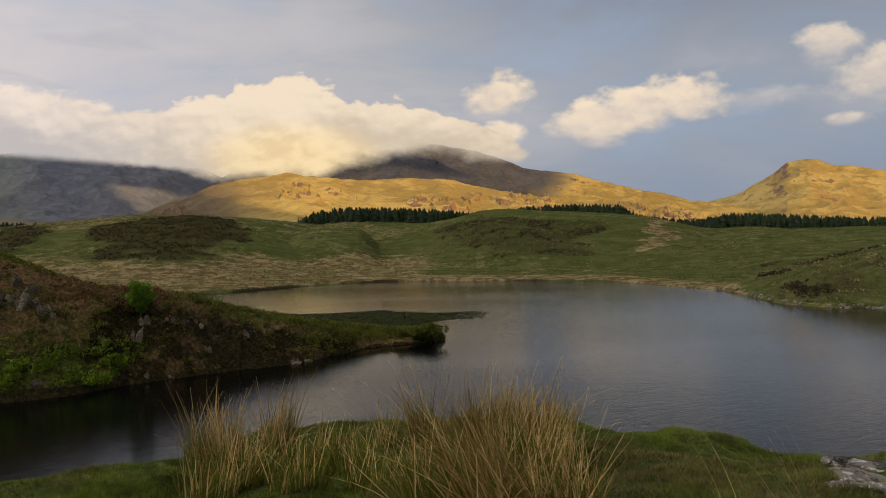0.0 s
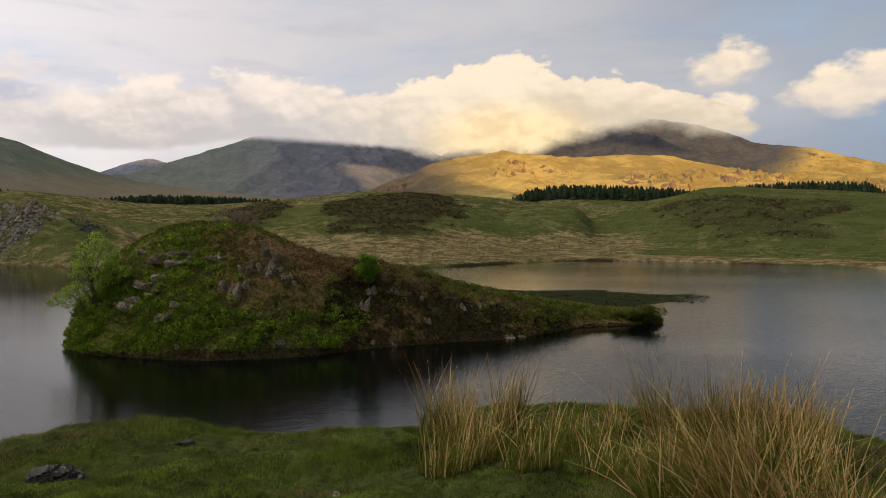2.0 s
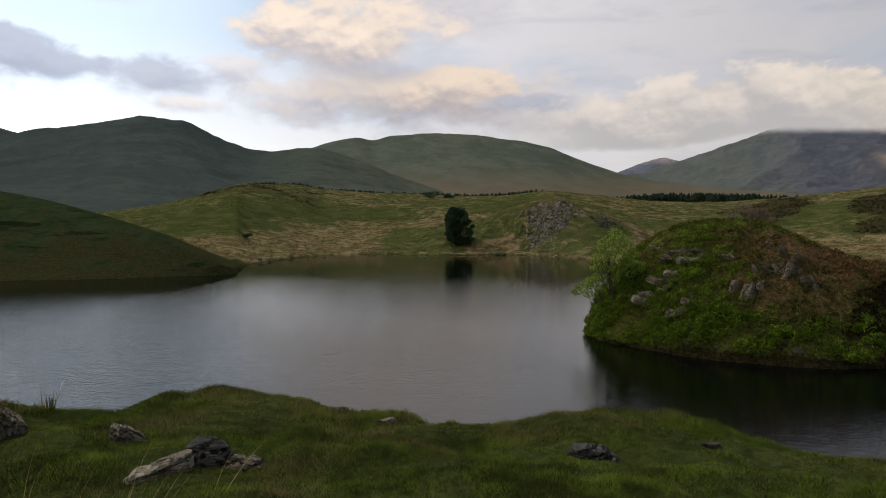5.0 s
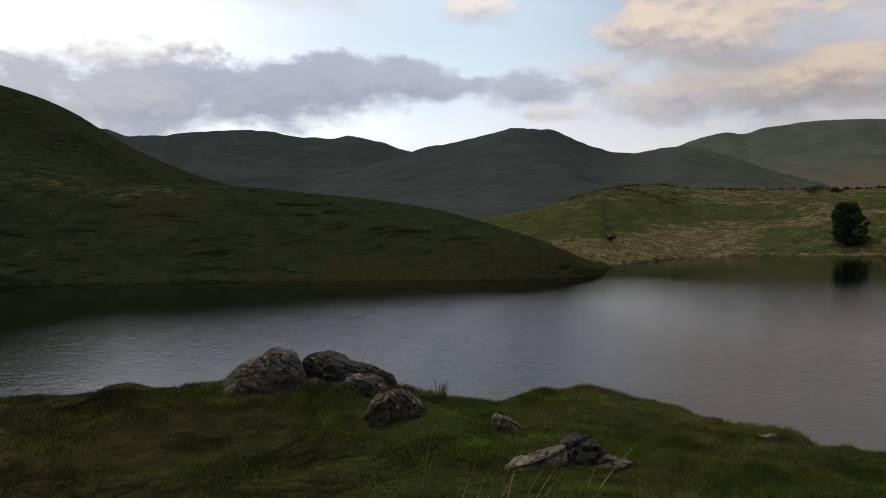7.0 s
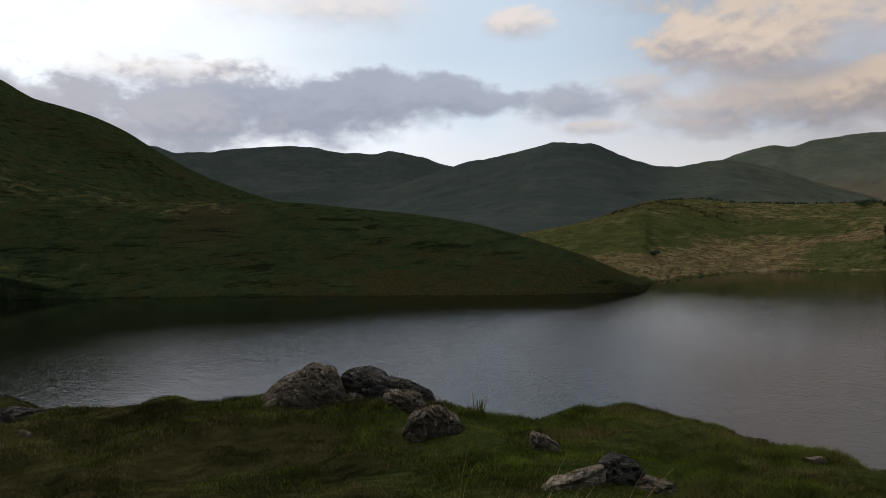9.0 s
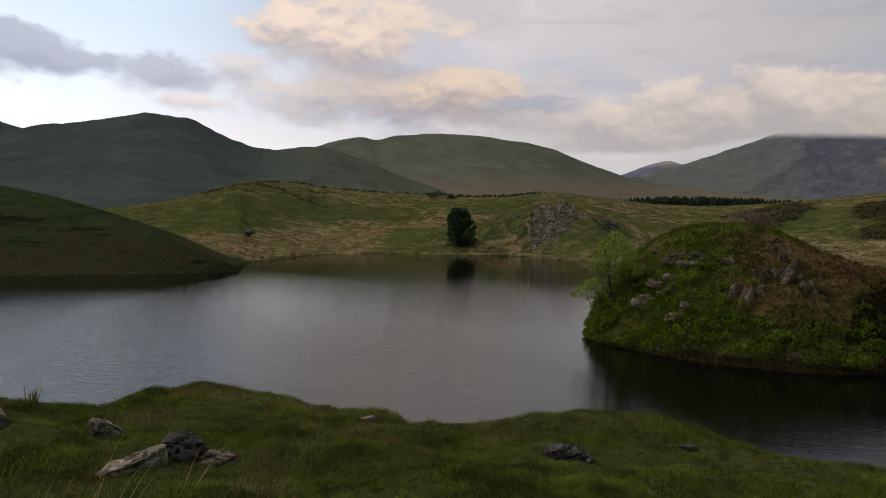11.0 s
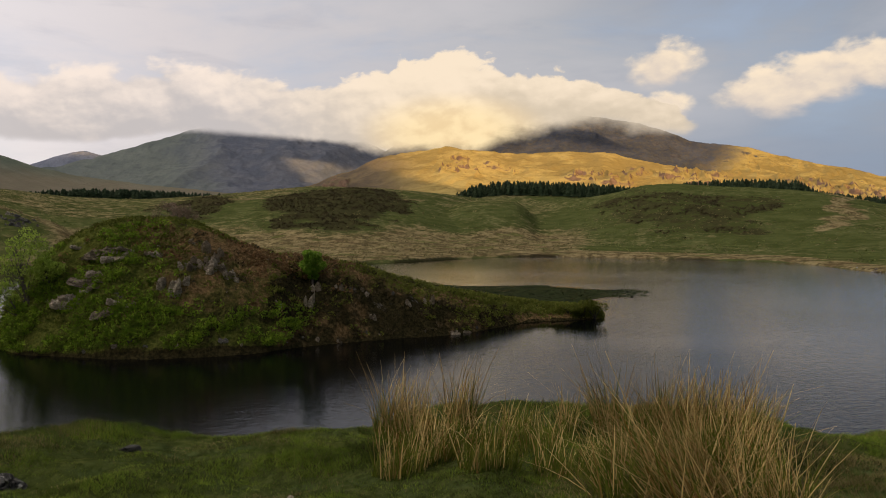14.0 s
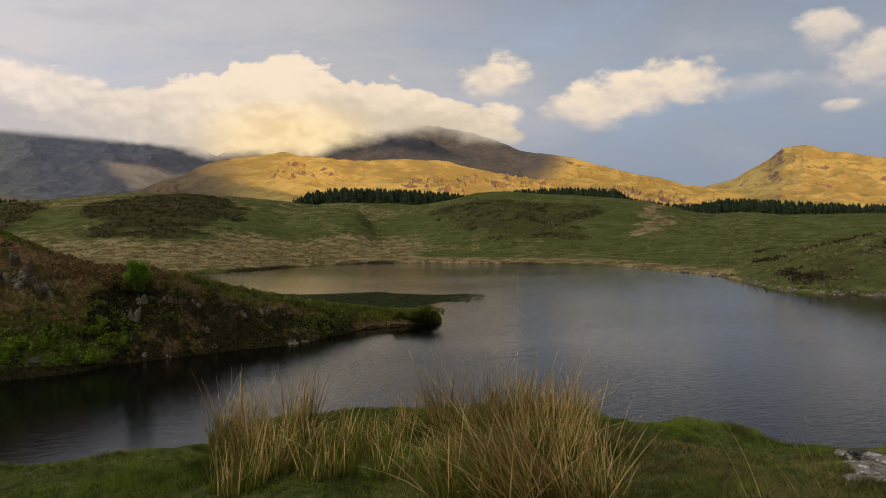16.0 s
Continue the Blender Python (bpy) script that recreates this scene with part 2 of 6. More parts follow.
def mat_ground():
    mat, b, p, sh = material("hill_turf", 1.0, 0.0)
    wide, mid, fine = b.noise(p, 0.03, 5, 0.6), b.noise(p, 0.13, 5, 0.62), b.noise(p, 2.6, 6, 0.65)
    tuft = b.noise(b.vm("MULTIPLY", p, (0.9, 0.8, 1.0)), 0.34, 5, 0.74, 0.3)
    fleck = b.noise(p, 0.9, 3, 0.6)
    close = b.noise(p, 14.0, 5, 0.7)
    straw, heath, near, slope = attribute(b, "straw"), attribute(b, "heather"), attribute(b, "near"), attribute(b, "green")
    stone = attribute(b, "stone")
    green = b.mix(b.step(mid, 0.38, 0.62), (0.054, 0.073, 0.022), (0.094, 0.114, 0.038))
    green = b.mix(b.step(fine, 0.35, 0.7), green, b.mix(0.5, green, (0.15, 0.14, 0.03)))
    # tussocks: withered crowns, and dark hollows deepened in the colour for shade
    tuss = b.m("MULTIPLY", b.m("SUBTRACT", 1.0, near), b.step(wide, 0.38, 0.60, 0.15, 1.0))
    green = b.mix(b.m("MULTIPLY", tuss, b.step(b.m("ADD", tuft, b.m("MULTIPLY", b.m("SUBTRACT", fleck, 0.5), 0.5)), 0.50, 0.64, 0.0, 0.65)), green, (0.225, 0.195, 0.085))
    green = b.mix(b.m("MULTIPLY", tuss, b.step(tuft, 0.48, 0.36, 0.0, 0.7)), green, (0.050, 0.047, 0.016))
    green = b.mix(b.m("MULTIPLY", near, b.step(close, 0.35, 0.65)), green, (0.046, 0.058, 0.012))
    dry = b.mix(b.step(b.m("ADD", tuft, b.m("MULTIPLY", b.m("SUBTRACT", fleck, 0.5), 0.4)), 0.40, 0.62), (0.110, 0.084, 0.036), (0.335, 0.258, 0.122))
    dry = b.mix(b.step(mid, 0.5, 0.72, 0.0, 0.4), dry, (0.19, 0.115, 0.052))
    dry = b.mix(b.step(mid, 0.46, 0.34, 0.0, 0.7), dry, (0.115, 0.130, 0.030))
    # the steep near hill: green deepened to carry its shade, ribbed by trodden terraces
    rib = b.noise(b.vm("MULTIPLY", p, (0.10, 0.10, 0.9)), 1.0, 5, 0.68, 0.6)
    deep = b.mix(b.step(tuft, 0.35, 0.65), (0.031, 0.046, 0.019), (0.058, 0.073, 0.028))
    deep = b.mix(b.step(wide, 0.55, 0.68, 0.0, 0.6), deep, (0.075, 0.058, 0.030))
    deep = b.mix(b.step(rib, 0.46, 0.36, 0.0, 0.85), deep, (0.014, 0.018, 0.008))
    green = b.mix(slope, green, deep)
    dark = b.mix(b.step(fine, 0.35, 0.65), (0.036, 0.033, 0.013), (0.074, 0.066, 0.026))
    s = b.m("ADD", straw, b.m("ADD", b.m("MULTIPLY", b.m("SUBTRACT", wide, 0.5), 0.9), b.m("MULTIPLY", b.m("SUBTRACT", tuft, 0.5), 1.3)))
    col = b.mix(b.step(s, 0.32, 0.78), green, dry)
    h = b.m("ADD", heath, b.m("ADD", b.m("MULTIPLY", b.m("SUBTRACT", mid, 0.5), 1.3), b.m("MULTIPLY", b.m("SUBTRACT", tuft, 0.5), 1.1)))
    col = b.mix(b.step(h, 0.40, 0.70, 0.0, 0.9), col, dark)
    shard = b.noise(p, 1.1, 5, 0.75, 0.4)
    col = b.mix(b.step(b.m("ADD", stone, b.m("MULTIPLY", b.m("SUBTRACT", tuft, 0.5), 1.4)), 0.45, 0.6), col, b.mix(b.step(shard, 0.42, 0.58), (0.040, 0.040, 0.026), (0.22, 0.20, 0.165)))
    # dark band under the cut peat bank: undercut shade put into the colour
    col = b.mix(b.step(attribute(b, "undercut_shade"), 0.15, 0.7, 0.0, 0.8), col, (0.022, 0.018, 0.011))
    # pale stones sprinkled over the slopes
    speck = b.noise(p, 0.9, 2, 0.5)
    col = b.mix(b.m("MULTIPLY", b.step(speck, 0.775, 0.80, 0.0, 0.6), b.m("SUBTRACT", 1.0, near)), col, (0.34, 0.33, 0.30))
    b.put(sh.inputs["Base Color"], b.mix(b.m("SUBTRACT", 1.0, near), col, (0.92, 0.91, 0.90), "MULTIPLY"))
    bump(b, sh, b.m("ADD", tuft, b.m("MULTIPLY", close, b.m("MULTIPLY", near, 0.05))), 1.0, 1.0)
    return mat


def mat_mountain(name, low, high, rock_col, rock_at, scree=0.0, relief=16.0, foot=0.0, turn=None):
    mat, b, p, sh = material(name, 1.0, 0.0)
    big, mid, fine = b.noise(p, 0.0035, 7, 0.62), b.noise(p, 0.014, 6, 0.6), b.noise(p, 0.06, 5, 0.65)
    zs = b.add("ShaderNodeSeparateXYZ")
    b.put(zs.inputs[0], p)
    col = b.mix(b.step(b.m("ADD", mid, b.m("MULTIPLY", b.m("SUBTRACT", big, 0.5), 1.2)), 0.35, 0.7), low, high)
    if turn:     # the colour changes along the range: cover, and shade on gold and summit
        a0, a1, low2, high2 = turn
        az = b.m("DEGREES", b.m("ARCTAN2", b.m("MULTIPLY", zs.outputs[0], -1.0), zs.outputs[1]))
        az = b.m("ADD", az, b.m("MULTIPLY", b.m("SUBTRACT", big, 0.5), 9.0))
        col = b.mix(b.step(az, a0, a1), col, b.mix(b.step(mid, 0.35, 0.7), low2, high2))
    col = b.mix(b.step(fine, 0.4, 0.75, 0.0, 0.35), col, tuple(0.6 * c for c in low))
    nrm = b.add("ShaderNodeSeparateXYZ")
    geo = b.add("ShaderNodeNewGeometry")
    b.put(nrm.inputs[0], geo.outputs["Normal"])
    steep = b.m("ADD", b.m("SUBTRACT", 1.0, nrm.outputs[2]), b.m("MULTIPLY", b.m("SUBTRACT", mid, 0.5), 0.55))
    rock = b.mix(b.step(fine, 0.35, 0.65), tuple(0.6 * c for c in rock_col), rock_col)
    col = b.mix(b.step(steep, rock_at, rock_at + 0.14), col, rock)
    if foot:
        col = b.mix(b.step(b.m("ADD", zs.outputs[2], b.m("MULTIPLY", b.m("SUBTRACT", big, 0.5), 160.0)), foot + 30.0, foot - 30.0, 0.0, 0.85), col, b.mix(mid, (0.17, 0.135, 0.085), (0.22, 0.18, 0.12)))
    if scree:
        col = b.mix(b.step(b.m("ADD", zs.outputs[2], b.m("MULTIPLY", b.m("SUBTRACT", mid, 0.5), 120.0)), scree - 25.0, scree + 25.0), col, b.mix(fine, (0.105, 0.094, 0.090), (0.160, 0.142, 0.132)))
    b.put(sh.inputs["Base Color"], col)
    bump(b, sh, b.m("ADD", mid, b.m("MULTIPLY", fine, 0.45)), 0.9, relief)
    return mat


def mat_water():
    mat, b, p, sh = material("lake_water", 0.03, 0.25)
    sh.inputs["IOR"].default_value = 1.333
    turn = b.add("ShaderNodeVectorRotate", rotation_type="Z_AXIS")
    b.put(turn.inputs["Vector"], p)
    turn.inputs["Angle"].default_value = radians(-35)
    rip = b.noise(b.vm("MULTIPLY", turn.outputs[0], (0.5, 1.5, 1.0)), 3.4, 4, 0.62, 0.5)
    wave = b.noise(b.vm("MULTIPLY", turn.outputs[0], (0.45, 1.3, 1.0)), 1.25, 3, 0.6, 0.6)
    swell = b.noise(b.vm("MULTIPLY", turn.outputs[0], (0.5, 1.0, 1.0)), 0.4, 3, 0.5)
    patch = b.step(b.noise(b.vm("MULTIPLY", p, (0.6, 1.4, 1.0)), 0.03, 3, 0.5), 0.36, 0.64, 0.6, 1.0)
    # quiet under the far shore to the left and in the lee of the island, ruffled elsewhere
    w = b.add("ShaderNodeSeparateXYZ")
    b.put(w.inputs[0], p)
    away = b.m("SQRT", b.m("ADD", b.m("MULTIPLY", w.outputs[0], w.outputs[0]), b.m("MULTIPLY", w.outputs[1], w.outputs[1])))
    az = b.m("DEGREES", b.m("ARCTAN2", b.m("MULTIPLY", w.outputs[0], -1.0), w.outputs[1]))
    wind = b.m("MULTIPLY", b.step(w.outputs[0], -8.0, -40.0), b.m("MULTIPLY", b.step(w.outputs[1], 35.0, -5.0), b.step(away, 100.0, 60.0)))
    far = b.m("ADD", b.step(away, 50.0, 125.0, 1.0, b.step(az, 14.0, 30.0, 0.85, 0.3)), b.step(away, 60.0, 30.0, 0.0, 0.1))
    edge = b.m("MULTIPLY", b.m("SUBTRACT", swell, 0.5), 10.0)
    lee = b.m("MULTIPLY", b.m("MULTIPLY", b.step(b.m("ADD", away, edge), 93.0, 88.0), b.step(away, 52.0, 58.0)), b.m("MULTIPLY", b.step(b.m("ADD", az, b.m("MULTIPLY", edge, 0.3)), -1.5, 1.5), b.step(az, 26.0, 20.0)))
    force = b.m("MULTIPLY", b.m("MULTIPLY", patch, b.step(az, 14.0, 0.0, 1.0, 1.7)), b.m("ADD", far, b.m("MULTIPLY", wind, 1.3)))
    force = b.m("MULTIPLY", force, b.m("SUBTRACT", 1.0, b.m("MULTIPLY", lee, 0.8)))
    b.put(sh.inputs["Base Color"], (0.0015, 0.002, 0.0022, 1))
    height = b.m("ADD", rip, b.m("ADD", b.m("MULTIPLY", wave, 0.9), b.m("MULTIPLY", swell, 0.3)))
    bump(b, sh, b.m("MULTIPLY", height, force), 0.30, 0.042)
    return mat


def mat_rock(name, base, lichen, amount):
    mat, b, p, sh = material(name, 0.95, 0.1)
    grain, patchy, spots = b.noise(p, 60, 4, 0.7), b.noise(p, 7, 5, 0.65), b.noise(p, 20, 4, 0.6, 0.6)
    layer = b.noise(b.vm("MULTIPLY", p, (1, 1, 4)), 5, 6, 0.65, 0.5)
    crack = b.step(b.m("ABSOLUTE", b.m("SUBTRACT", b.noise(b.vm("MULTIPLY", p, (1, 1, 2)), 4.0, 4, 0.6, 1.0), 0.5)), 0.0, 0.03)
    col = b.mix(b.step(layer, 0.35, 0.65), tuple(0.45 * c for c in base), base)
    col = b.mix(b.step(grain, 0.3, 0.75, 0.0, 0.5), col, tuple(1.3 * c for c in base))
    col = b.mix(b.step(b.m("ADD", spots, b.m("MULTIPLY", b.m("SUBTRACT", patchy, 0.5), 0.9)), 0.62 - amount, 0.65 - amount, 0.0, 0.8), col, lichen)
    col = b.mix(b.step(patchy, 0.60, 0.72, 0.0, 0.75), col, (0.050, 0.058, 0.014))
    col = b.mix(crack, tuple(0.3 * c for c in base), col)
    b.put(sh.inputs["Base Color"], col)
    bump(b, sh, b.m("ADD", b.m("ADD", layer, b.m("MULTIPLY", grain, 0.2)), b.m("MULTIPLY", crack, 0.5)), 1.0, 0.07)
    return mat


def mat_leaf(name, a, c, through_light=0.25, patch=None):
    mat, b, p, sh = material(name, 0.9, 0.04)
    isl = b.add("ShaderNodeNewGeometry").outputs["Random Per Island"]
    tint = b.noise(p, 1.1, 4, 0.6)
    col = b.mix(isl, a, c)
    col = b.mix(b.step(tint, 0.38, 0.66, 0.0, 0.7), col, tuple(0.6 * k for k in a))
    if patch:
        col = b.mix(b.step(b.noise(p, 2.2, 5, 0.65, 0.3), 0.46, 0.60, 0.0, 0.85), col, patch)
    b.put(sh.inputs["Base Color"], col)
    tr = b.add("ShaderNodeBsdfTranslucent")
    b.put(tr.inputs[0], col)
    mx = b.add("ShaderNodeMixShader")
    mx.inputs[0].default_value = through_light
    outn = mat.node_tree.nodes["Material Output"]
    b.put(mx.inputs[1], sh.outputs[0])
    b.put(mx.inputs[2], tr.outputs[0])
    b.put(outn.inputs[0], mx.outputs[0])
    return mat


def mat_bark(name, base):
    mat, b, p, sh = material(name, 0.9, 0.2)
    n = b.noise(b.vm("MULTIPLY", p, (1, 1, 0.3)), 18, 5, 0.65)
    b.put(sh.inputs["Base Color"], b.mix(b.step(n, 0.35, 0.7), tuple(0.5 * c for c in base), base))
    bump(b, sh, n, 0.8, 0.02)
    return mat


def mat_island():
    mat, b, p, sh = material("island_turf", 1.0, 0.0)
    wide, mid, fine = b.noise(p, 0.2, 5, 0.6), b.noise(p, 0.55, 6, 0.68), b.noise(p, 5.0, 5, 0.7)
    fern, heath, stone = attribute(b, "fern"), attribute(b, "heather"), attribute(b, "stone")
    moss = b.mix(b.step(fine, 0.35, 0.7), (0.052, 0.066, 0.011), (0.165, 0.165, 0.036))
    brown = b.mix(b.step(fine, 0.35, 0.7), (0.095, 0.060, 0.024), (0.270, 0.168, 0.076))
    dark = b.mix(b.step(fine, 0.35, 0.7), (0.016, 0.014, 0.006), (0.066, 0.052, 0.022))
    j = b.m("ADD", b.m("MULTIPLY", b.m("SUBTRACT", wide, 0.5), 1.2), b.m("MULTIPLY", b.m("SUBTRACT", mid, 0.5), 1.8))
    col = b.mix(b.step(b.m("ADD", fern, j), 0.3, 0.7), brown, moss)
    col = b.mix(b.step(b.m("ADD", heath, j), 0.42, 0.78), col, dark)
    grey = b.mix(b.step(b.noise(p, 2.5, 5, 0.7), 0.42, 0.62), (0.040, 0.034, 0.027), (0.27, 0.24, 0.20))
    col = b.mix(b.step(b.m("ADD", stone, b.m("MULTIPLY", j, 0.7)), 0.5, 0.62), col, grey)
    b.put(sh.inputs["Base Color"], col)
    bump(b, sh, b.m("ADD", mid, b.m("MULTIPLY", fine, 0.4)), 1.0, 0.5)
    return mat


TURF, WATER, ISLE = mat_ground(), mat_water(), mat_island()
# gold's darker left flank: bare rock with its shade mixed into the colour
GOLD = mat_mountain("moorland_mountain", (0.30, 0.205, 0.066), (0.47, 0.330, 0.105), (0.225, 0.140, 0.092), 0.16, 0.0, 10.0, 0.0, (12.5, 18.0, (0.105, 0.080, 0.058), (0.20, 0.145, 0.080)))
# the summit's grey stretch stands for cloud shadow, put into the base colour
SUMMIT = mat_mountain("summit_moor_cloud_shade", (0.27, 0.190, 0.062), (0.42, 0.300, 0.095), (0.085, 0.080, 0.085), 0.24, 0.0, 16.0, 0.0, (-9.5, -6.5, (0.052, 0.056, 0.068), (0.078, 0.080, 0.094)))
# slate range: distance haze is put into the base colour, bluish and lifted
HAZED_SLATE = mat_mountain("hazed_slate_mountain", (0.104, 0.112, 0.132), (0.145, 0.145, 0.158), (0.100, 0.108, 0.138), 0.34, 0.0, 6.0, 75.0, (27.0, 33.0, (0.118, 0.130, 0.112), (0.150, 0.158, 0.132)))
# grassy ranges: some distance haze is mixed into these base colours
GREENHILL = mat_mountain("grassy_mountain", (0.078, 0.096, 0.082), (0.098, 0.116, 0.096), (0.10, 0.095, 0.085), 0.60, 0.0, 9.0, 0.0, (70.0, 58.0, (0.112, 0.124, 0.086), (0.140, 0.148, 0.100)))
DOME = mat_mountain("brown_green_mountain", (0.122, 0.140, 0.098), (0.168, 0.172, 0.122), (0.10, 0.095, 0.085), 0.60, 0.0, 9.0, 118.0)
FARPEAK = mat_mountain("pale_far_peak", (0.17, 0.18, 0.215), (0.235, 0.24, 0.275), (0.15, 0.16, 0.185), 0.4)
ROCK = mat_rock("lichened_rock", (0.26, 0.205, 0.14), (0.48, 0.43, 0.35), 0.0)
DARKROCK = mat_rock("dark_rock", (0.125, 0.112, 0.095), (0.38, 0.35, 0.29), -0.03)
BRACKEN = mat_leaf("bracken_green", (0.128, 0.225, 0.017), (0.297, 0.399, 0.038), 0.3, (0.110, 0.140, 0.022))
HAWTHORN = mat_leaf("hawthorn_leaf", (0.130, 0.250, 0.020), (0.270, 0.420, 0.050), 0.35)
LITTER = mat_leaf("dead_bracken", (0.166, 0.090, 0.036), (0.331, 0.205, 0.097), 0.2)
ROWAN = mat_leaf("young_leaf_green", (0.250, 0.350, 0.045), (0.470, 0.560, 0.110), 0.45)
LONETREE = mat_leaf("evergreen_leaf", (0.060, 0.105, 0.050), (0.120, 0.180, 0.085), 0.25)
ISLEGRASS = mat_leaf("island_grass", (0.101, 0.124, 0.017), (0.247, 0.240, 0.053), 0.3)
PINE = mat_leaf("dark_needle_green", (0.026, 0.042, 0.020), (0.060, 0.080, 0.040), 0.1)
BARETWIG = mat_leaf("bare_twig_brown", (0.24, 0.165, 0.120), (0.40, 0.285, 0.215), 0.2)
HEATHER = mat_leaf("heather_brown", (0.056, 0.043, 0.021), (0.112, 0.084, 0.046), 0.1)
RUSH = mat_leaf("dry_rush", (0.24, 0.130, 0.028), (0.95, 0.69, 0.29), 0.3)
RUSHGREEN = mat_leaf("green_rush", (0.085, 0.120, 0.012), (0.26, 0.25, 0.045), 0.3)
BLADE = mat_leaf("turf_blade", (0.110, 0.182, 0.017), (0.265, 0.300, 0.042), 0.35, (0.062, 0.078, 0.016))
BARK = mat_bark("grey_bark", (0.12, 0.10, 0.08))
CRAG = mat_rock("tan_crag", (0.27, 0.21, 0.14), (0.36, 0.30, 0.21), 0.02)
WHITEROCK = mat_rock("white_lichen_slab", (0.30, 0.26, 0.205), (0.70, 0.66, 0.58), 0.05)
PALEROCK = mat_rock("pale_lichen_slab", (0.38, 0.31, 0.215), (0.58, 0.51, 0.41), 0.04)


# ---- terrain: heights as functions of azimuth (degrees to the left) and distance ----
def smooth(a, lo, hi):
    t = np.clip((a - lo) / (hi - lo), 0, 1)
    return t * t * (3 - 2 * t)


def spline(pts):
    """A smooth curve through pts (x, y), flat beyond the ends."""
    px, py = (np.array(c, float) for c in zip(*sorted(pts)))
    dx, dy = np.diff(px), np.diff(py)
    s = dy / dx
    t = np.concatenate([[s[0]], np.where(s[:-1] * s[1:] > 0, 2 * s[:-1] * s[1:] / (s[:-1] + s[1:] + 1e-12), 0), [s[-1]]])

    def f(x):
        x = np.clip(x, px[0], px[-1])
        i = np.clip(np.searchsorted(px, x) - 1, 0, len(dx) - 1)
        u = (x - px[i]) / dx[i]
        return ((1 + 2 * u) * (1 - u) ** 2 * py[i] + u * (1 - u) ** 2 * dx[i] * t[i] + u * u * (3 - 2 * u) * py[i + 1] + u * u * (u - 1) * dx[i] * t[i + 1])
    return f


def lattice(ix, iy, seed):
    h = (ix * 374761393 + iy * 668265263 + seed * 974634777) & 0x7FFFFFFF
    h = ((h ^ (h >> 13)) * 1274126177) & 0x7FFFFFFF
    return ((h ^ (h >> 16)) & 0xFFFF) / 65535.0


def vnoise(x, y, seed=0):
    fx, fy = np.floor(x), np.floor(y)
    ix, iy = fx.astype(np.int64), fy.astype(np.int64)
    u, v = x - fx, y - fy
    u, v = u * u * u * (u * (u * 6 - 15) + 10), v * v * v * (v * (v * 6 - 15) + 10)
    a, b = lattice(ix, iy, seed), lattice(ix + 1, iy, seed)
    c, d = lattice(ix, iy + 1, seed), lattice(ix + 1, iy + 1, seed)
    return (a + (b - a) * u) * (1 - v) + (c + (d - c) * u) * v - 0.5


def fbm(x, y, size, octaves=4, rough=0.5, seed=0):
    out, amp, k = 0.0, 1.0, 1.0 / size
    for o in range(octaves):
        out = out + amp * vnoise(x * k + 17.3 * o, y * k - 9.1 * o, seed + o)
        amp, k = amp * rough, k * 2.03
    return out


def ridged(x, y, size, octaves=4, seed=0):
    out, amp, k = 0.0, 1.0, 1.0 / size
    for o in range(octaves):
        out = out + amp * (0.5 - 2 * np.abs(vnoise(x * k + 31.7 * o, y * k + 5.9 * o, seed + o)))
        amp, k = amp * 0.5, k * 2.1
    return out


def polar(x, y):
    return np.degrees(np.arctan2(-x, y)), np.hypot(x, y)


FAR_SHORE = spline([(-60, 60), (-45, 84), (-36, 95), (-30.4, 98), (-27.5, 97.7), (-24.8, 100.5), (-22.8, 111), (-21.1, 124), (-17.3, 137), (-15.3, 146), (-12.9, 157), (-7, 161), (-2.8, 164),
                    (1, 164.5), (5.8, 162), (9.6, 155), (14.1, 143), (16.9, 137.5), (19, 134), (26, 138), (36, 146), (42.4, 157), (45.8, 169), (49.2, 177), (51, 173), (53.5, 171), (57.4, 177),
                    (60, 174), (62.4, 169), (66, 149), (68.0, 135), (68.9, 114), (71.7, 111), (79.2, 108), (86.8, 112), (94, 117.5), (107, 130.5), (114, 143), (117.4, 150), (125, 155), (135, 110), (150, 50)])
EDGE_DIP = spline([(-60, 13.5), (-30.3, 13.8), (-24.6, 13.75), (-17, 13.65), (-9, 13.55), (5, 13.6), (14, 14.4), (20, 15.3), (24, 15.1), (28.4, 14.7), (32.7, 14.15), (36.4, 13.85), (39.2, 14.1), (43.6, 14.8), (47.7, 15.1),
                   (51.3, 15.55), (55.6, 14.65), (59, 14.2), (62.5, 13.6), (66.4, 12.6), (70.1, 12.2), (73, 12.6), (78, 13.2), (82.5, 12.8), (86, 11.9), (90.7, 11.2), (97, 10.85), (100, 10.9), (104, 10.4), (107.1, 10.65),
                   (110.8, 10.35), (115, 9.4), (122, 9.5), (140, 9)])
HILL_EL = spline([(-60, 0.6), (-36, 0.75), (-30.4, 0.75), (-24.8, 0.72), (-22.3, 0.9), (-20, 0.83), (-17.3, 1.29), (-14.6, 1.85), (-11.3, 2.18), (-7.5, 2.39), (-5, 2.57), (-3.3, 2.47), (-0.7, 1.9), (1.9, 1.5), (5, 1.25), (7, 1.35),
                  (9.5, 1.62), (12, 1.9), (15.2, 2.17), (18.7, 2.39), (21.4, 2.39), (23.6, 2.24), (26, 1.98), (30.3, 1.56), (34.5, 1.35), (38, 1.45), (40.9, 1.78), (43.1, 2.0), (45.5, 2.2), (47.2, 2.06), (48.8, 1.88), (51.2, 1.80), (55, 1.9), (58.8, 2.0),
                  (62.3, 2.22), (65, 2.55), (67.6, 2.57), (70.1, 2.03), (72.7, 1.27), (75.2, 0.76), (80, 0.2), (90, 0)])
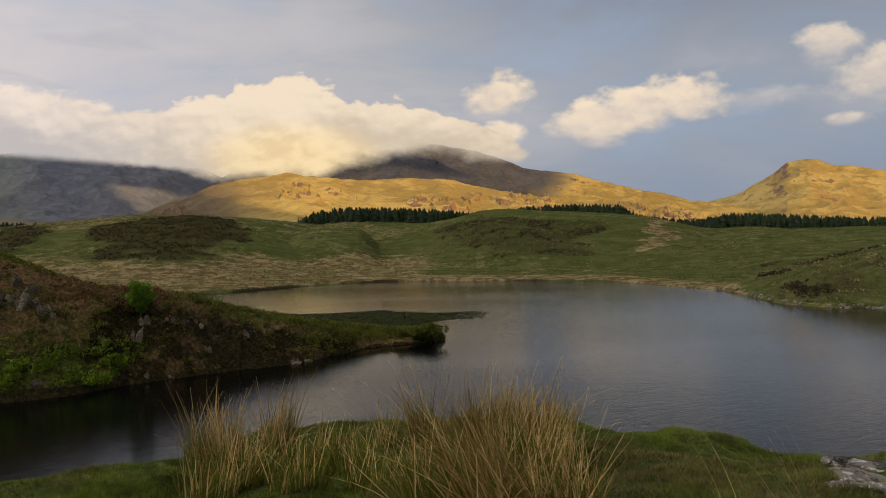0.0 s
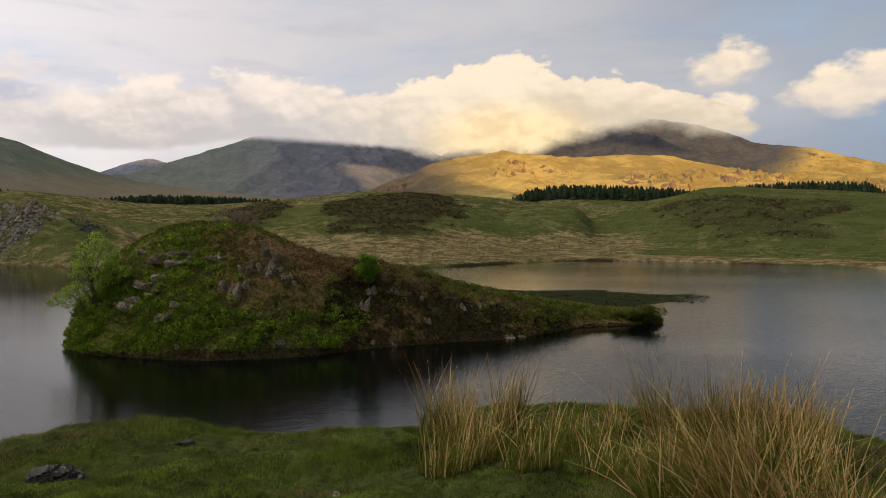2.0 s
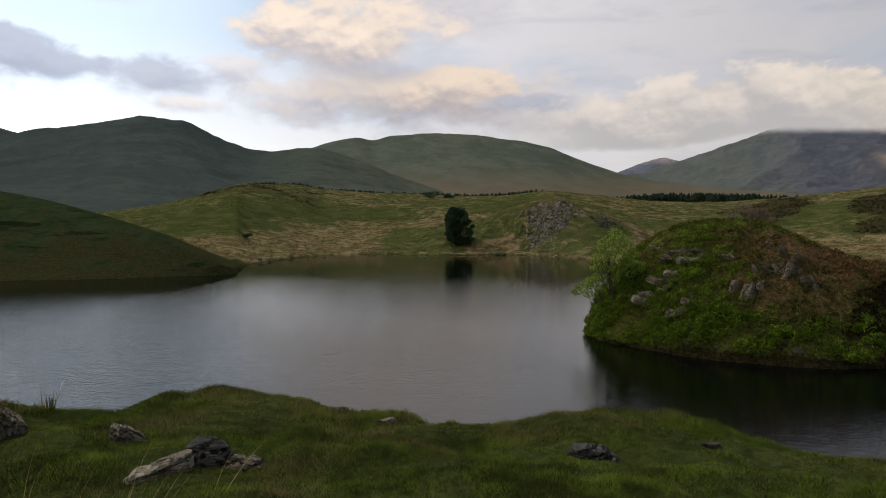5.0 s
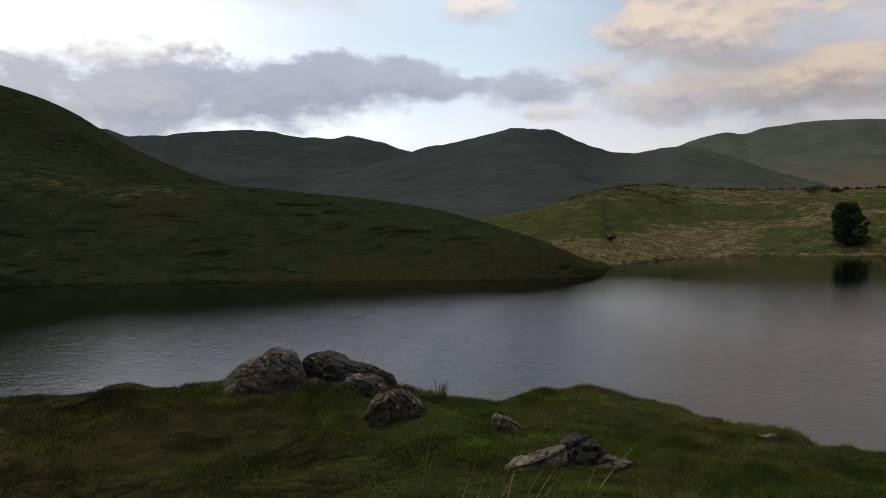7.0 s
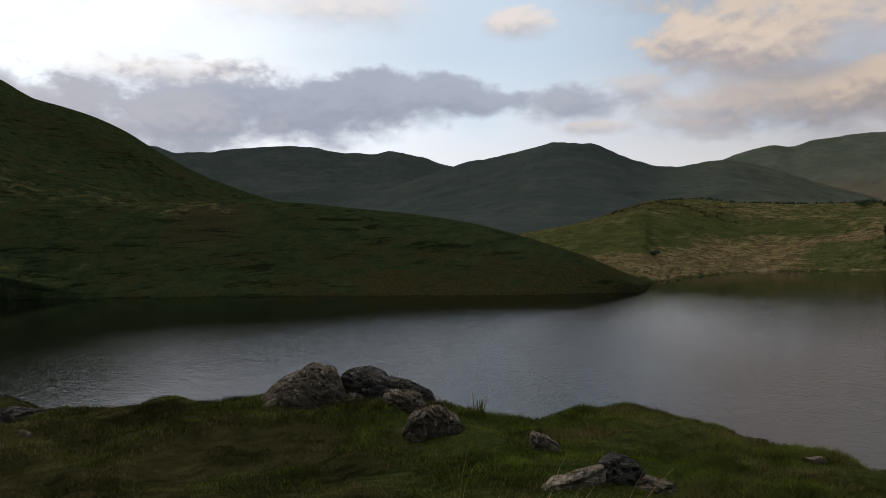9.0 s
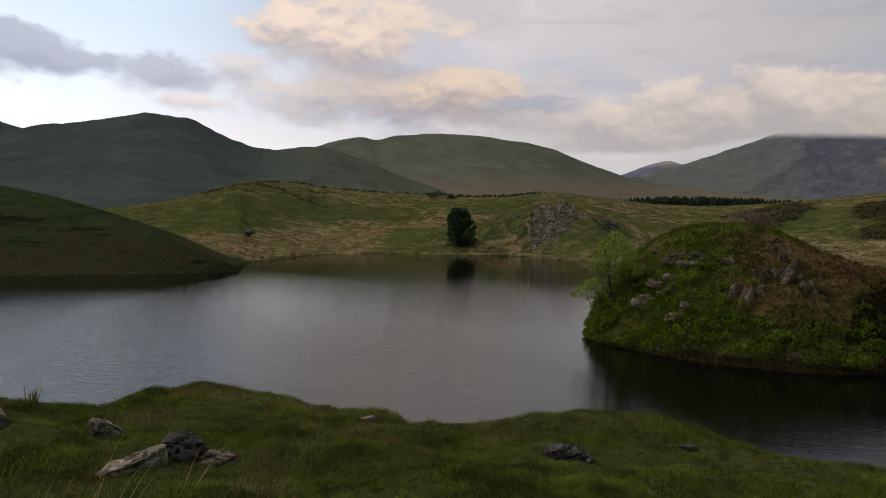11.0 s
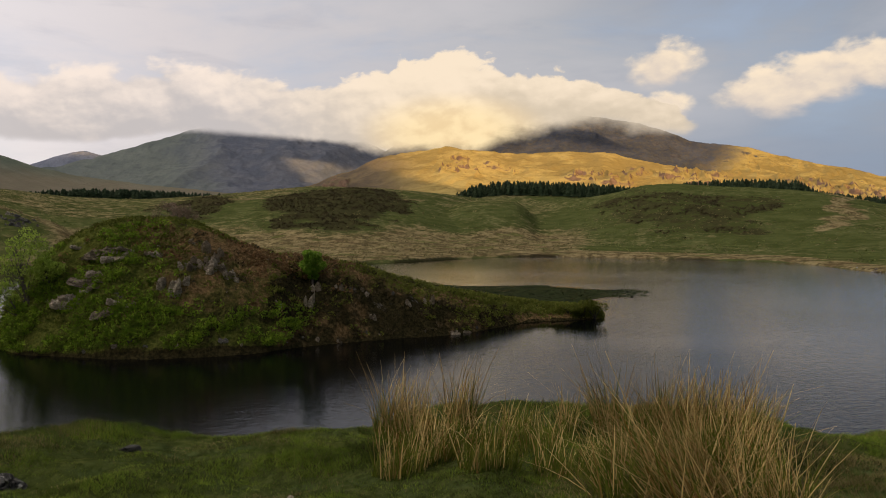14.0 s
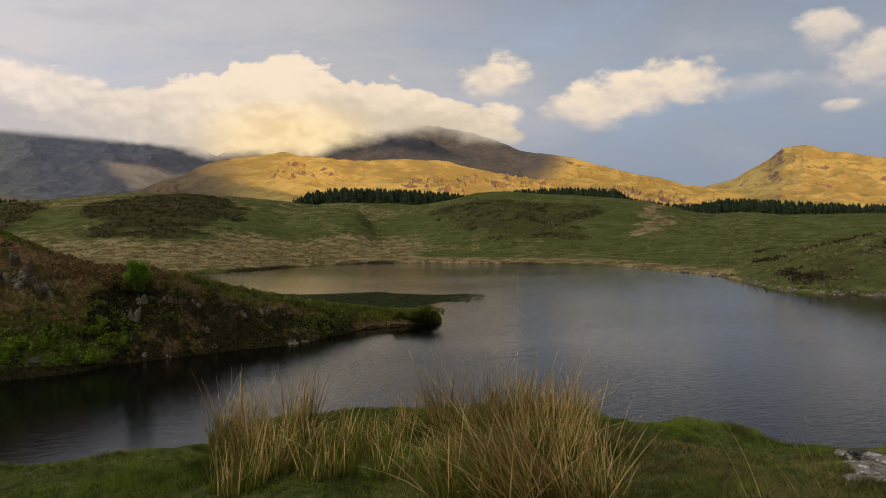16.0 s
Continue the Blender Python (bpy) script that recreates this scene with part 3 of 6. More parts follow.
HILL_AT = spline([(-60, 260), (-25, 300), (-14, 330), (-4, 345), (6, 420), (14, 360), (22, 340), (34, 380), (46, 320), (62, 380), (68, 360), (76, 330), (90, 300)])
SPUR_EL = spline([(2.5, 0.2), (5, 1.1), (8, 1.46), (11, 1.2), (14, 0.4), (16, -0.4)])
LEFT_EL = spline([(66.5, -9), (68.5, -3.95), (69.7, -3.39), (71.6, -2.36), (73.6, -1.3), (77.7, 0.22), (81.9, 1.36), (86.2, 2.07), (90.5, 2.56), (94.7, 3.03), (98, 3.2), (106, 3.0), (118, 2.8), (130, 3)])
# beyond azimuth 117 the crest is unseen, raised to keep sun off the lake
BIG_EL = spline([(84, -1), (90, 0.8), (94, 2.4), (96.4, 3.34), (98.9, 4.31), (100.9, 5.13), (102.9, 6.13), (104.8, 7.3), (106.3, 8.25), (108.5, 9.21), (109.8, 9.53), (111.8, 9.91), (112.6, 10.3), (113.8, 11.0), (115.5, 11.5),
                 (117.1, 12.0), (124, 14), (135, 18), (150, 21), (165, 24), (185, 24), (210, 23), (228, 21), (245, 16), (270, 8), (300, 2)])
PASTURE_EL = spline([(45, 0.2), (48, 0.55), (52, 0.35), (56, -0.25), (60, -0.9), (63, -1.4), (65, -1.9)])
FOREST_EL = spline([(-60, 0.2), (-40, 0.3), (-30.4, 0.35), (-21, 0.9), (-18.5, 0.55), (-14.2, 1.1), (-13.4, 1.7), (-9.2, 1.85), (-2, 1.45), (-0.7, 1.6), (7, 1.9), (9.5, 1.6), (10.5, 1.1), (12, 0.7), (22, 0.5), (26.5, 0.95),
                    (31, 1.25), (36.7, 1.35), (42, 0.95), (44, 0.6), (60, 0.5)])
SPIT_EL = spline([(-18, -3.6), (-21, -3.1), (-24, -2.5), (-27, -1.5), (-30, -0.7), (-34, 0.2), (-40, 0.8), (-60, 1.0)])
CRAG_EL = spline([(36, -1.6), (38.5, -0.5), (41, 0.4), (43, 1.15), (45.2, 1.6), (47, 1.4), (48.6, 0.9), (50.5, 0.0), (52.5, -0.8), (55, -1.4), (57, -2)])


CUT_BANK = spline([(-30, 0), (-16, 0.1), (-9, 0.5), (-2, 0.8), (8, 1.0), (19, 1.0), (24, 0.2), (44, 0.1), (49, 0.45), (60, 0.6), (66, 0.4), (69, 0)])     # where the shore is a cut peat bank


def hump(r, foot, crest, back):
    """0 at the foot, 1 at the crest, 0 again at the back."""
    u = np.clip((r - foot) / np.maximum(crest - foot, 1), 0, 1)
    up = 0.55 * u * u * (3 - 2 * u) + 0.45 * (1 - (1 - u) ** 1.8)
    return np.where(r < crest, up, 1 - smooth(r, crest, back))


def crest_z(el, at):
    return EYE.z + at * np.tan(np.radians(el))


def ground_z(x, y):
    az, r = polar(x, y)
    shore = FAR_SHORE(az) + 1.6 * fbm(x, y, 14, 3, 0.55, 5)
    # meadow behind the shore, with a low cut bank at the edge of the water
    d = r - shore
    z = np.where(d > 0, (0.32 + 0.2 * CUT_BANK(az)) * smooth(d, 0, 1.2) + 0.022 * np.clip(d, 0, 160) + 0.002 * np.clip(d - 160, 0, 2000), np.maximum(d * 0.25, -3.0))
    z = z + smooth(d, 2, 40) * (0.5 * fbm(x, y, 16, 4, 0.5, 11) + 0.25 * fbm(x, y, 3.5, 3, 0.5, 12))
    rough = 2.2 * fbm(x, y, 60, 4, 0.5, 21) + 0.7 * fbm(x, y, 9, 4, 0.55, 22)
    at = HILL_AT(az)
    h = crest_z(HILL_EL(az), at) * hump(r, shore + 38, at, at + 260)
    z = np.maximum(z, h + rough * smooth(h, 0.5, 8) * smooth(np.abs(r - at), 0, 60) * 0.8 + 0.25 * fbm(x, y, 6, 3, 0.5, 23))
    h = crest_z(FOREST_EL(az), 600.0) * hump(r, 440.0, 600.0, 1000.0) * smooth(az, 75, 55) * smooth(az, -62, -50)
    z = np.maximum(z, h)
    h = crest_z(SPUR_EL(az), 300.0) * hump(r, 205.0, 300.0, 380.0) * smooth(az, 2.5, 6.5) * smooth(az, 16, 10)
    z = np.maximum(z, h)
    h = crest_z(PASTURE_EL(az), 238.0) * hump(r, shore + 12, 238.0, 275.0) * smooth(az, 45, 48) * smooth(az, 65, 62)
    z = np.where(h > 0.3, np.maximum(z, h + 0.3 * fbm(x, y, 8, 3, 0.5, 34)), z)
    h = crest_z(SPIT_EL(az), 128.0) * hump(r, shore + 1.0, 128.0, 175.0) * smooth(az, -19, -22) * smooth(az, -60, -50)
    z = np.where(h > 0.15, np.maximum(z, h + 0.3 * fbm(x, y, 5, 3, 0.5, 33) * smooth(h, 0.3, 1.5)), z)
    crag = crest_z(CRAG_EL(az), 205.0) * hump(r, shore + 4, 205.0, 290.0) * smooth(az, 36, 39) * smooth(az, 57, 54)
    stone = smooth(az, 43.2, 44.2) * smooth(az, 48.4, 47.4) * smooth(crag, 3.5, 6) * smooth(r, 208, 200)
    z = np.where(crag < 0.3, z, np.maximum(z, crag + stone * 1.5 * ridged(x, y, 7, 4, 31) + 0.5 * fbm(x, y, 12, 3, 0.5, 32) * smooth(crag, 1, 4)))
    # the near hill to the left and the large one that goes on round behind the camera
    la = 112 + 70 * smooth(az, 68, 90)
    h = crest_z(LEFT_EL(az), la) * hump(r, shore - 1.0, la, la + 200) * smooth(az, 66.5, 68.5) * smooth(az, 140, 120)
    z = np.where(h > 0.2, np.maximum(z, h + rough * 0.5 * smooth(h, 2, 8) * smooth(np.abs(r - la), 0, 25)), z)
    az2 = np.where(az < -60, az + 360, az)
    ba = 520 - 200 * smooth(az2, 125, 180)
    big = BIG_EL(az2) - 0.2 * smooth(az2, 95, 99) * smooth(az2, 112, 108)
    h = crest_z(big, ba) * hump(r, 130.0 - 60 * smooth(az2, 125, 180), ba, ba + 1000) * smooth(az2, 84, 92) * smooth(az2, 305, 280)
    craggy = h + (7 * (ridged(x, y, 90, 5, 41) - 0.75) + 0.4 * rough) * smooth(h, 5, 40) * smooth(np.abs(r - ba), 0, 50)
    z = np.where(h > 0.5, np.maximum(z, np.minimum(craggy, crest_z(big, r))), z)
    z = np.where(d < 0, np.maximum(d * 0.25, -3.0), z)
    # the bank on which the camera stands
    behind = smooth(az2, 118, 150) * smooth(az2, 312, 280)
    dip = np.radians(EDGE_DIP(az))
    edge = 1.72 / np.tan(dip) + 14 * behind
    s = r - edge
    top = 6.5 - 0.22 * smooth(r, 1.5, 7.5) + (0.15 * fbm(x, y, 1.6, 3, 0.5, 51) + 0.12 * fbm(x, y, 0.5, 3, 0.5, 53)) * smooth(r, 1.5, 3.5) + 0.16 * behind * np.clip(r - 2, 0, 60)
    top = top + 0.13 * np.exp(-((x + 8.1) ** 2 + 0.7 * (y - 0.1) ** 2) / 0.9)
    fall = top - 0.05 * smooth(s, -1.2, 0.3) - (0.30 * np.clip(s, 0, 60) + 0.055 * np.clip(s, 0, 60) ** 2) * (1 - behind)
    near = np.maximum(fall, -3.0) + 0.10 * fbm(x, y, 0.7, 3, 0.5, 52) * smooth(s, 0.0, 1.0) * smooth(fall, -3, 0)
    near = np.where(behind > 0.02, np.where(r < 90, near, -9), near)
    return np.where(r < 24 + 60 * behind, np.maximum(near, np.where(behind > 0.02, z, -9.0)), z)


def mesh_object(name, verts, faces, mat, smooth_shade=True, parent=None, attrs=None):
    me = bpy.data.meshes.new(name)
    me.from_pydata(verts, [], faces)
    me.materials.append(mat)
    if smooth_shade:
        me.polygons.foreach_set("use_smooth", [True] * len(me.polygons))
    for k, v in (attrs or {}).items():
        a = me.attributes.new(k, "FLOAT", "POINT")
        a.data.foreach_set("value", np.asarray(v, np.float32))
    me.update()
    ob = new(name, me)
    if parent:
        ob.parent = parent
    return ob


def grid_faces(rows, cols, wrap=False):
    i, j = np.meshgrid(np.arange(rows - 1), np.arange(cols if wrap else cols - 1), indexing="ij")
    k = (j + 1) % cols
    return np.stack([i * cols + j, i * cols + k, (i + 1) * cols + k, (i + 1) * cols + j], -1).reshape(-1, 4).tolist()


def cover(x, y, z):
    """What grows where: shares of straw, of heather, of close turf, and the left hill, darkened as in shade."""
    a, rr = polar(x, y)
    d = rr - FAR_SHORE(a)
    near = smooth(rr, 40, 24)
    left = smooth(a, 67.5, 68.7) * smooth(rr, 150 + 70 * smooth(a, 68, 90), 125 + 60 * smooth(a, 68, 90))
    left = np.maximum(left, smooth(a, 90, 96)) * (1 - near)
    wa, wr = a + 3.2 * fbm(x, y, 45, 5, 0.6, 61), rr + 45 * fbm(x, y, 40, 5, 0.6, 62) * (1 - near)
    a0, d0 = a, d
    a, rr, d = wa * (1 - near) + a * near, wr, d + 0.6 * (wr - rr) * smooth(d, 4, 25)
    # straw meadow behind the shore, thinning up the hills; dry patches further left
    straw = smooth(d, -2, 3) * (1.05 - smooth(d, 60, 110)) * (1 - left) * (0.75 + 0.25 * smooth(a, -2, 6))
    straw = np.maximum(straw, 0.30 * smooth(a, 54, 60) * (1 - left) * smooth(d, -2, 3))
    straw = np.maximum(straw, 0.45 * smooth(rr, 230, 300) * (1 - left))
    straw = straw - 0.6 * smooth(a, 38, 40) * smooth(a, 56, 53) * smooth(d, 2, 6) * smooth(rr, 215, 200)
    straw = straw - 0.55 * smooth(a0, 5, -1) * smooth(d0, 9, 18)
    straw = np.maximum(straw, 1.6 * smooth(d0, -1, 1) * smooth(d0, 16, 10) * smooth(a0, 8, 2) * smooth(a0, -24, -20))
    straw = straw - 0.75 * smooth(a0, -15, -19) * smooth(d0, 0.5, 3)
    straw = np.maximum(straw, 0.66 * smooth(a0, 57, 60) * (1 - left) * smooth(d, -1, 3) * smooth(d, 55, 25))
    straw = straw - 0.5 * smooth(a0, 48, 51) * smooth(a0, 60, 57) * smooth(d0, 1, 3) * smooth(d0, 50, 30)
    straw = straw * (1 - 0.75 * smooth(a0, 47, 48.5) * smooth(a0, 59, 56.5) * smooth(d0, 1, 4) * smooth(d0, 55, 40))
    straw = np.maximum(straw, 0.9 * smooth(a0, 47.3, 48.2) * smooth(a0, 52.0, 51.2) * smooth(d0, 1, 3) * smooth(d0, 15, 9))
    # a worn track down the far hill
    straw = np.maximum(straw, 0.95 * smooth(np.abs(a + 17.3 + (rr - 290) * 0.028), 1.3, 0.3) * smooth(rr, 235, 250) * smooth(rr, 335, 320))
    straw = np.maximum(straw, 0.24 * near)
    straw = np.maximum(straw, 0.36 * smooth(a, 94, 102) * smooth(rr, 140, 180) * smooth(rr, 300, 220))
    # a pale path that follows the slope above the heather
    straw = np.maximum(straw, 0.9 * smooth(np.abs(z - 15.4 - 0.5 * fbm(x, y, 30, 2, 0.5, 63)), 0.75, 0.15) * smooth(a0, 12, 14) * smooth(a0, 31, 28) * smooth(rr, 215, 235))
    heath = 0.95 * smooth(a, 13, 15.5) * smooth(a, 26.5, 24) * smooth(rr, 232, 250) * smooth(rr, 322, 300)
    heath = np.maximum(heath, 0.8 * smooth(a, 28, 30) * smooth(a, 35, 33) * smooth(rr, 240, 260) * smooth(rr, 330, 310))
    heath = np.maximum(heath, 0.60 * smooth(a, 3, -1) * smooth(a, -14, -11) * smooth(rr, 215, 230) * smooth(rr, 300, 275))
    heath = np.maximum(heath, 0.44 * smooth(a, 60, 64) * smooth(a, 74, 71) * smooth(rr, 255, 280) * smooth(rr, 370, 340))
    # on the left hill the heather share also stands for its shade
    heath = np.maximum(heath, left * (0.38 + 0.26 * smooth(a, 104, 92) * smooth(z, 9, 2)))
    heath = np.maximum(heath, 0.35 * smooth(a, 40, 43) * smooth(a, 50, 48) * smooth(z, 4, 8) * smooth(rr, 220, 200))
    heath = np.maximum(heath, 0.46 * smooth(a0, -21, -24) * smooth(rr, 180, 145) * smooth(d0, 2, 6))
    heath = np.maximum(heath, 0.72 * near * smooth(a0, 76, 92))
    heath = np.maximum(heath, 0.1 * near * smooth(a0, -6, -16))
    return straw, heath, near, left


def build_ground():
    az = np.concatenate([np.arange(-36, 122, 0.22), np.arange(122, 324, 2.0)])
    r = np.concatenate([np.geomspace(0.01, 0.5, 4)[:-1], np.geomspace(0.5, 4, 24)[:-1], np.geomspace(4, 24, 110)[:-1], np.geomspace(24, 95, 24)[:-1], np.geomspace(95, 450, 260)[:-1], np.geomspace(450, 1200, 60)[:-1], np.geomspace(1200, 4900, 26)])
    A, R = np.meshgrid(np.radians(az), r)
    x, y = -R * np.sin(A), R * np.cos(A)
    z = ground_z(x.ravel(), y.ravel())
    x, y = x.ravel(), y.ravel()
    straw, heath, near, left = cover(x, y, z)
    a, rr = polar(x, y)
    stone = 0.62 * smooth(a, 43.4, 44.2) * smooth(a, 47.6, 46.6) * smooth(rr, 172, 184) * smooth(rr, 198, 193) + 0.5 * smooth(a, 40.2, 40.8) * smooth(a, 42.4, 41.8) * smooth(rr, 180, 185) * smooth(rr, 195, 191)
    undercut_shade = CUT_BANK(a) * smooth(rr - FAR_SHORE(a) - 1.6 * fbm(x, y, 14, 3, 0.55, 5), 1.3, 0.7) * smooth(rr, 40, 60) * smooth(fbm(x, y, 22, 4, 0.6, 64), -0.3, 0.2)
    ob = mesh_object("ground", np.stack([x, y, z], 1).tolist(), grid_faces(len(r), len(az), True), TURF, True, None, {"straw": straw, "heather": heath, "near": near, "green": left, "stone": stone, "undercut_shade": undercut_shade})
    return tagged(ob, "rough green and straw moorland round a lake", "ground", kind="structure")


def build_water():
    az = np.radians(np.arange(-180, 180, 2.0))
    r = [0.0, 20, 60, 120, 200]
    verts = [(-q * math.sin(a), q * math.cos(a), 0.0) for q in r[1:] for a in az] + [(0, 0, 0)]
    n = len(az)
    faces = grid_faces(len(r) - 1, n, True) + [(len(verts) - 1, (j + 1) % n, j) for j in range(n)]
    ob = mesh_object("water", verts, faces, WATER)
    return tagged(ob, "dark rippled lake that mirrors hills and sky", "lake", kind="structure")


def build_mountain(name, label, pts, at, front, mat, seed, relief=1.0, gully=240.0, back=900.0, crags=1.0):
    el = spline(pts)
    lo, hi = min(p[0] for p in pts), max(p[0] for p in pts)
    az = np.arange(lo, hi + 0.01, 0.08)
    u = np.concatenate([np.linspace(0, 1, 150), 1 + np.linspace(0.05, 1, 10)])
    A, U = np.meshgrid(az, u)
    E = el(A)
    top = crest_z(E, at) + relief * (5.0 * fbm(A * at / 57.3, A * 0 + seed, 60, 4, 0.6, seed) + 0.0)
    R = np.where(U <= 1, at - front * (1 - U), at + back * (U - 1))
    x, y = -R * np.sin(np.radians(A)), R * np.cos(np.radians(A))
    prof = np.where(U <= 1, 0.30 * U + 0.70 * U ** 2.1, 1 - np.clip(U - 1, 0, 1) ** 0.8)
    g = ridged(x, y, gully, 5, seed) - 0.3
    bend = np.sin(np.pi * np.clip(U, 0, 1)) * 0.9 + 0.07
    z = top * prof + relief * g * bend * 0.19 * np.clip(top, 0, None) + relief * 11 * fbm(x, y, 45, 3, 0.5, seed + 9) * smooth(U, 0, 0.2)
    rocky = smooth(fbm(x, y, 190, 3, 0.55, seed + 7), -0.22, 0.16)
    z = z + relief * crags * 15 * np.clip(ridged(x * 0.6, y * 0.8, 26, 4, seed + 5) - 0.10, 0, 1) * rocky * smooth(U, 0.5, 0.8) * (0.25 + 0.75 * smooth(U, 1.0, 0.95))
    z = np.where(U > 1, np.minimum(z, top), z)
    z = np.where(U == 0, -20, z)
    ob = mesh_object(name, np.stack([x.ravel(), y.ravel(), z.ravel()], 1).tolist(), grid_faces(len(u), len(az)), mat)
    return tagged(ob, label, "mountain", kind="structure")


GROUND, LAKE = build_ground(), build_water()
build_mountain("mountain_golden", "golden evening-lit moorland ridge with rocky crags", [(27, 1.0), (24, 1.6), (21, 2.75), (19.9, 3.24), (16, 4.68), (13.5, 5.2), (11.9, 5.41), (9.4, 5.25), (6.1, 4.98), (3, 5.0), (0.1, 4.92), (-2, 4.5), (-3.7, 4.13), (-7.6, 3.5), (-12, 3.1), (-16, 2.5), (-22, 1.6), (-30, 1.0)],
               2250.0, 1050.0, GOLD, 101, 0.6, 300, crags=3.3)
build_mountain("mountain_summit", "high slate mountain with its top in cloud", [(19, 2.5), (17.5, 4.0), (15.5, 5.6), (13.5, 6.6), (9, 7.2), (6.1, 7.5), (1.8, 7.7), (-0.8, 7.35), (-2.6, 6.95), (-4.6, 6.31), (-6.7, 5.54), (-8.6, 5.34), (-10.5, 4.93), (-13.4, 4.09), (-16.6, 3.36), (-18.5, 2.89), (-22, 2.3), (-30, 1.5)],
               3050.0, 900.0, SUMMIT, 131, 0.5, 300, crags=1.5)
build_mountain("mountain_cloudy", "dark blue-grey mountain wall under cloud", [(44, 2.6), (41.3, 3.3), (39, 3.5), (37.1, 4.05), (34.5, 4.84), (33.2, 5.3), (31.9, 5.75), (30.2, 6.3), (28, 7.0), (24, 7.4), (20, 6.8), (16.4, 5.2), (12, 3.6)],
               3300.0, 1200.0, HAZED_SLATE, 151, 0.55, 420, crags=0.5)
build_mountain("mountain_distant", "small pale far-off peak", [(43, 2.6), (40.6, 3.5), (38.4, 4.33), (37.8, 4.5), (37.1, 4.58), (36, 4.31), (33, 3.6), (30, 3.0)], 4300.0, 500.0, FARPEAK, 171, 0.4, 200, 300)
build_mountain("mountain_dome", "broad rounded green-brown mountain", [(68, 3.2), (65, 4.6), (63.3, 5.3), (61.2, 5.93), (59.9, 6.09), (58.8, 5.96), (57.3, 6.31), (54, 6.51), (52.3, 6.47), (49.9, 6.25), (45.9, 5.55), (43.6, 4.67), (41.7, 3.97), (40, 3.4), (36, 2.7), (30, 2.1), (22, 1.4)],
               2200.0, 1100.0, DOME, 191, 0.22, 420, crags=0)
build_mountain("mountain_green", "steep dark green rounded peak", [(94, 2.5), (90, 3.5), (86, 4.6), (82.4, 5.66), (79.1, 6.25), (76.3, 6.93), (74.4, 7.14), (72.4, 6.89), (70.7, 6.24), (69.0, 5.38), (67.0, 4.97), (65, 5.06), (63.3, 5.35), (60, 4.5), (56, 3.0), (52, 1.7), (48, 0.6)],
               1600.0, 950.0, GREENHILL, 211, 0.42, 380, crags=0)
build_mountain("mountain_ridge", "long dark ridge behind the lake hills", [(124, 7.0), (110, 7.4), (104.8, 7.1), (102.8, 6.61), (100.8, 6.64), (98.8, 7.0), (95.9, 7.18), (93.4, 7.15), (90.8, 6.63), (88.7, 6.61), (87.6, 6.85), (85.7, 6.44), (82.7, 5.5), (79, 4.2), (74, 3)],
               2050.0, 1000.0, GREENHILL, 231, 0.42, 380, crags=0)
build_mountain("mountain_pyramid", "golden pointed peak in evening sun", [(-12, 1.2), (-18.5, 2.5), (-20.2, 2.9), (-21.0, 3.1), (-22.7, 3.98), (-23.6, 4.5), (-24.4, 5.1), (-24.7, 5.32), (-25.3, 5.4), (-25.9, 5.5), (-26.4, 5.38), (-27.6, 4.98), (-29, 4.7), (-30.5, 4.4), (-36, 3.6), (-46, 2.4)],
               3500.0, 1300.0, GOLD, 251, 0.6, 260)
# added out of view, its crest shaped to keep sun off the valley
build_mountain("mountain_added_shade", "unseen mountain added behind the viewer to shade the valley", [(108, 4.0), (113, 8.0), (117.4, 10.3), (121, 16.0), (126, 21.0), (132, 23.0), (140, 23.0), (165, 22.5), (200, 24.0), (218, 24.5), (225, 24.0), (229, 20.0), (232, 14.0), (235, 9.0), (242, 3.0)], 2600.0, 1300.0, GREENHILL, 271, 0.4, 300, crags=0)


def build_cloud_bank():
    """The cloud that hides the summits, a curved sheet in front of them."""
    mat = bpy.data.materials.new("summit_cloud")
    mat.use_nodes = True
    b = Nodes(mat.node_tree)
    mat.node_tree.nodes.clear()
    geo = b.add("ShaderNodeNewGeometry")
    grp = b.add("ShaderNodeGroup", node_tree=CLOUDS)
    b.put(grp.inputs["Direction"], b.vm("NORMALIZE", b.vm("SUBTRACT", geo.outputs["Position"], tuple(EYE))))
    em, tr, mx, outn = b.add("ShaderNodeEmission"), b.add("ShaderNodeBsdfTransparent"), b.add("ShaderNodeMixShader"), b.add("ShaderNodeOutputMaterial")
    b.put(em.inputs[0], grp.outputs["BankColor"])
    b.put(mx.inputs[0], grp.outputs["Bank"])
    b.put(mx.inputs[1], tr.outputs[0])
    b.put(mx.inputs[2], em.outputs[0])
    b.put(outn.inputs[0], mx.outputs[0])
    az, el = np.radians(np.arange(-9, 60, 1.0)), np.radians(np.arange(3.0, 15.1, 1.0))
    A, E = np.meshgrid(az, el)
    R = 2620.0
    verts = np.stack([-R * np.sin(A), R * np.cos(A), EYE.z + R * np.tan(E)], -1).reshape(-1, 3)
    ob = mesh_object("backdrop_cloud", verts.tolist(), grid_faces(len(el), len(az)), mat)
    return tagged(ob, "cream evening cloud bank lying on the summits", "cloud", kind="structure")


build_cloud_bank()


# ---- the island ----
ISLE_FRONT = spline([(43.0, 55), (42.5, 53.6), (41.3, 50.8), (39.1, 49), (34.8, 46.5), (30.5, 45.7), (26.3, 46.1), (22, 48.1), (18.1, 49.4), (14.3, 50.9), (10.6, 52.6), (7.1, 56.6), (4.9, 59.6), (2, 61), (-0.3, 62.4)])
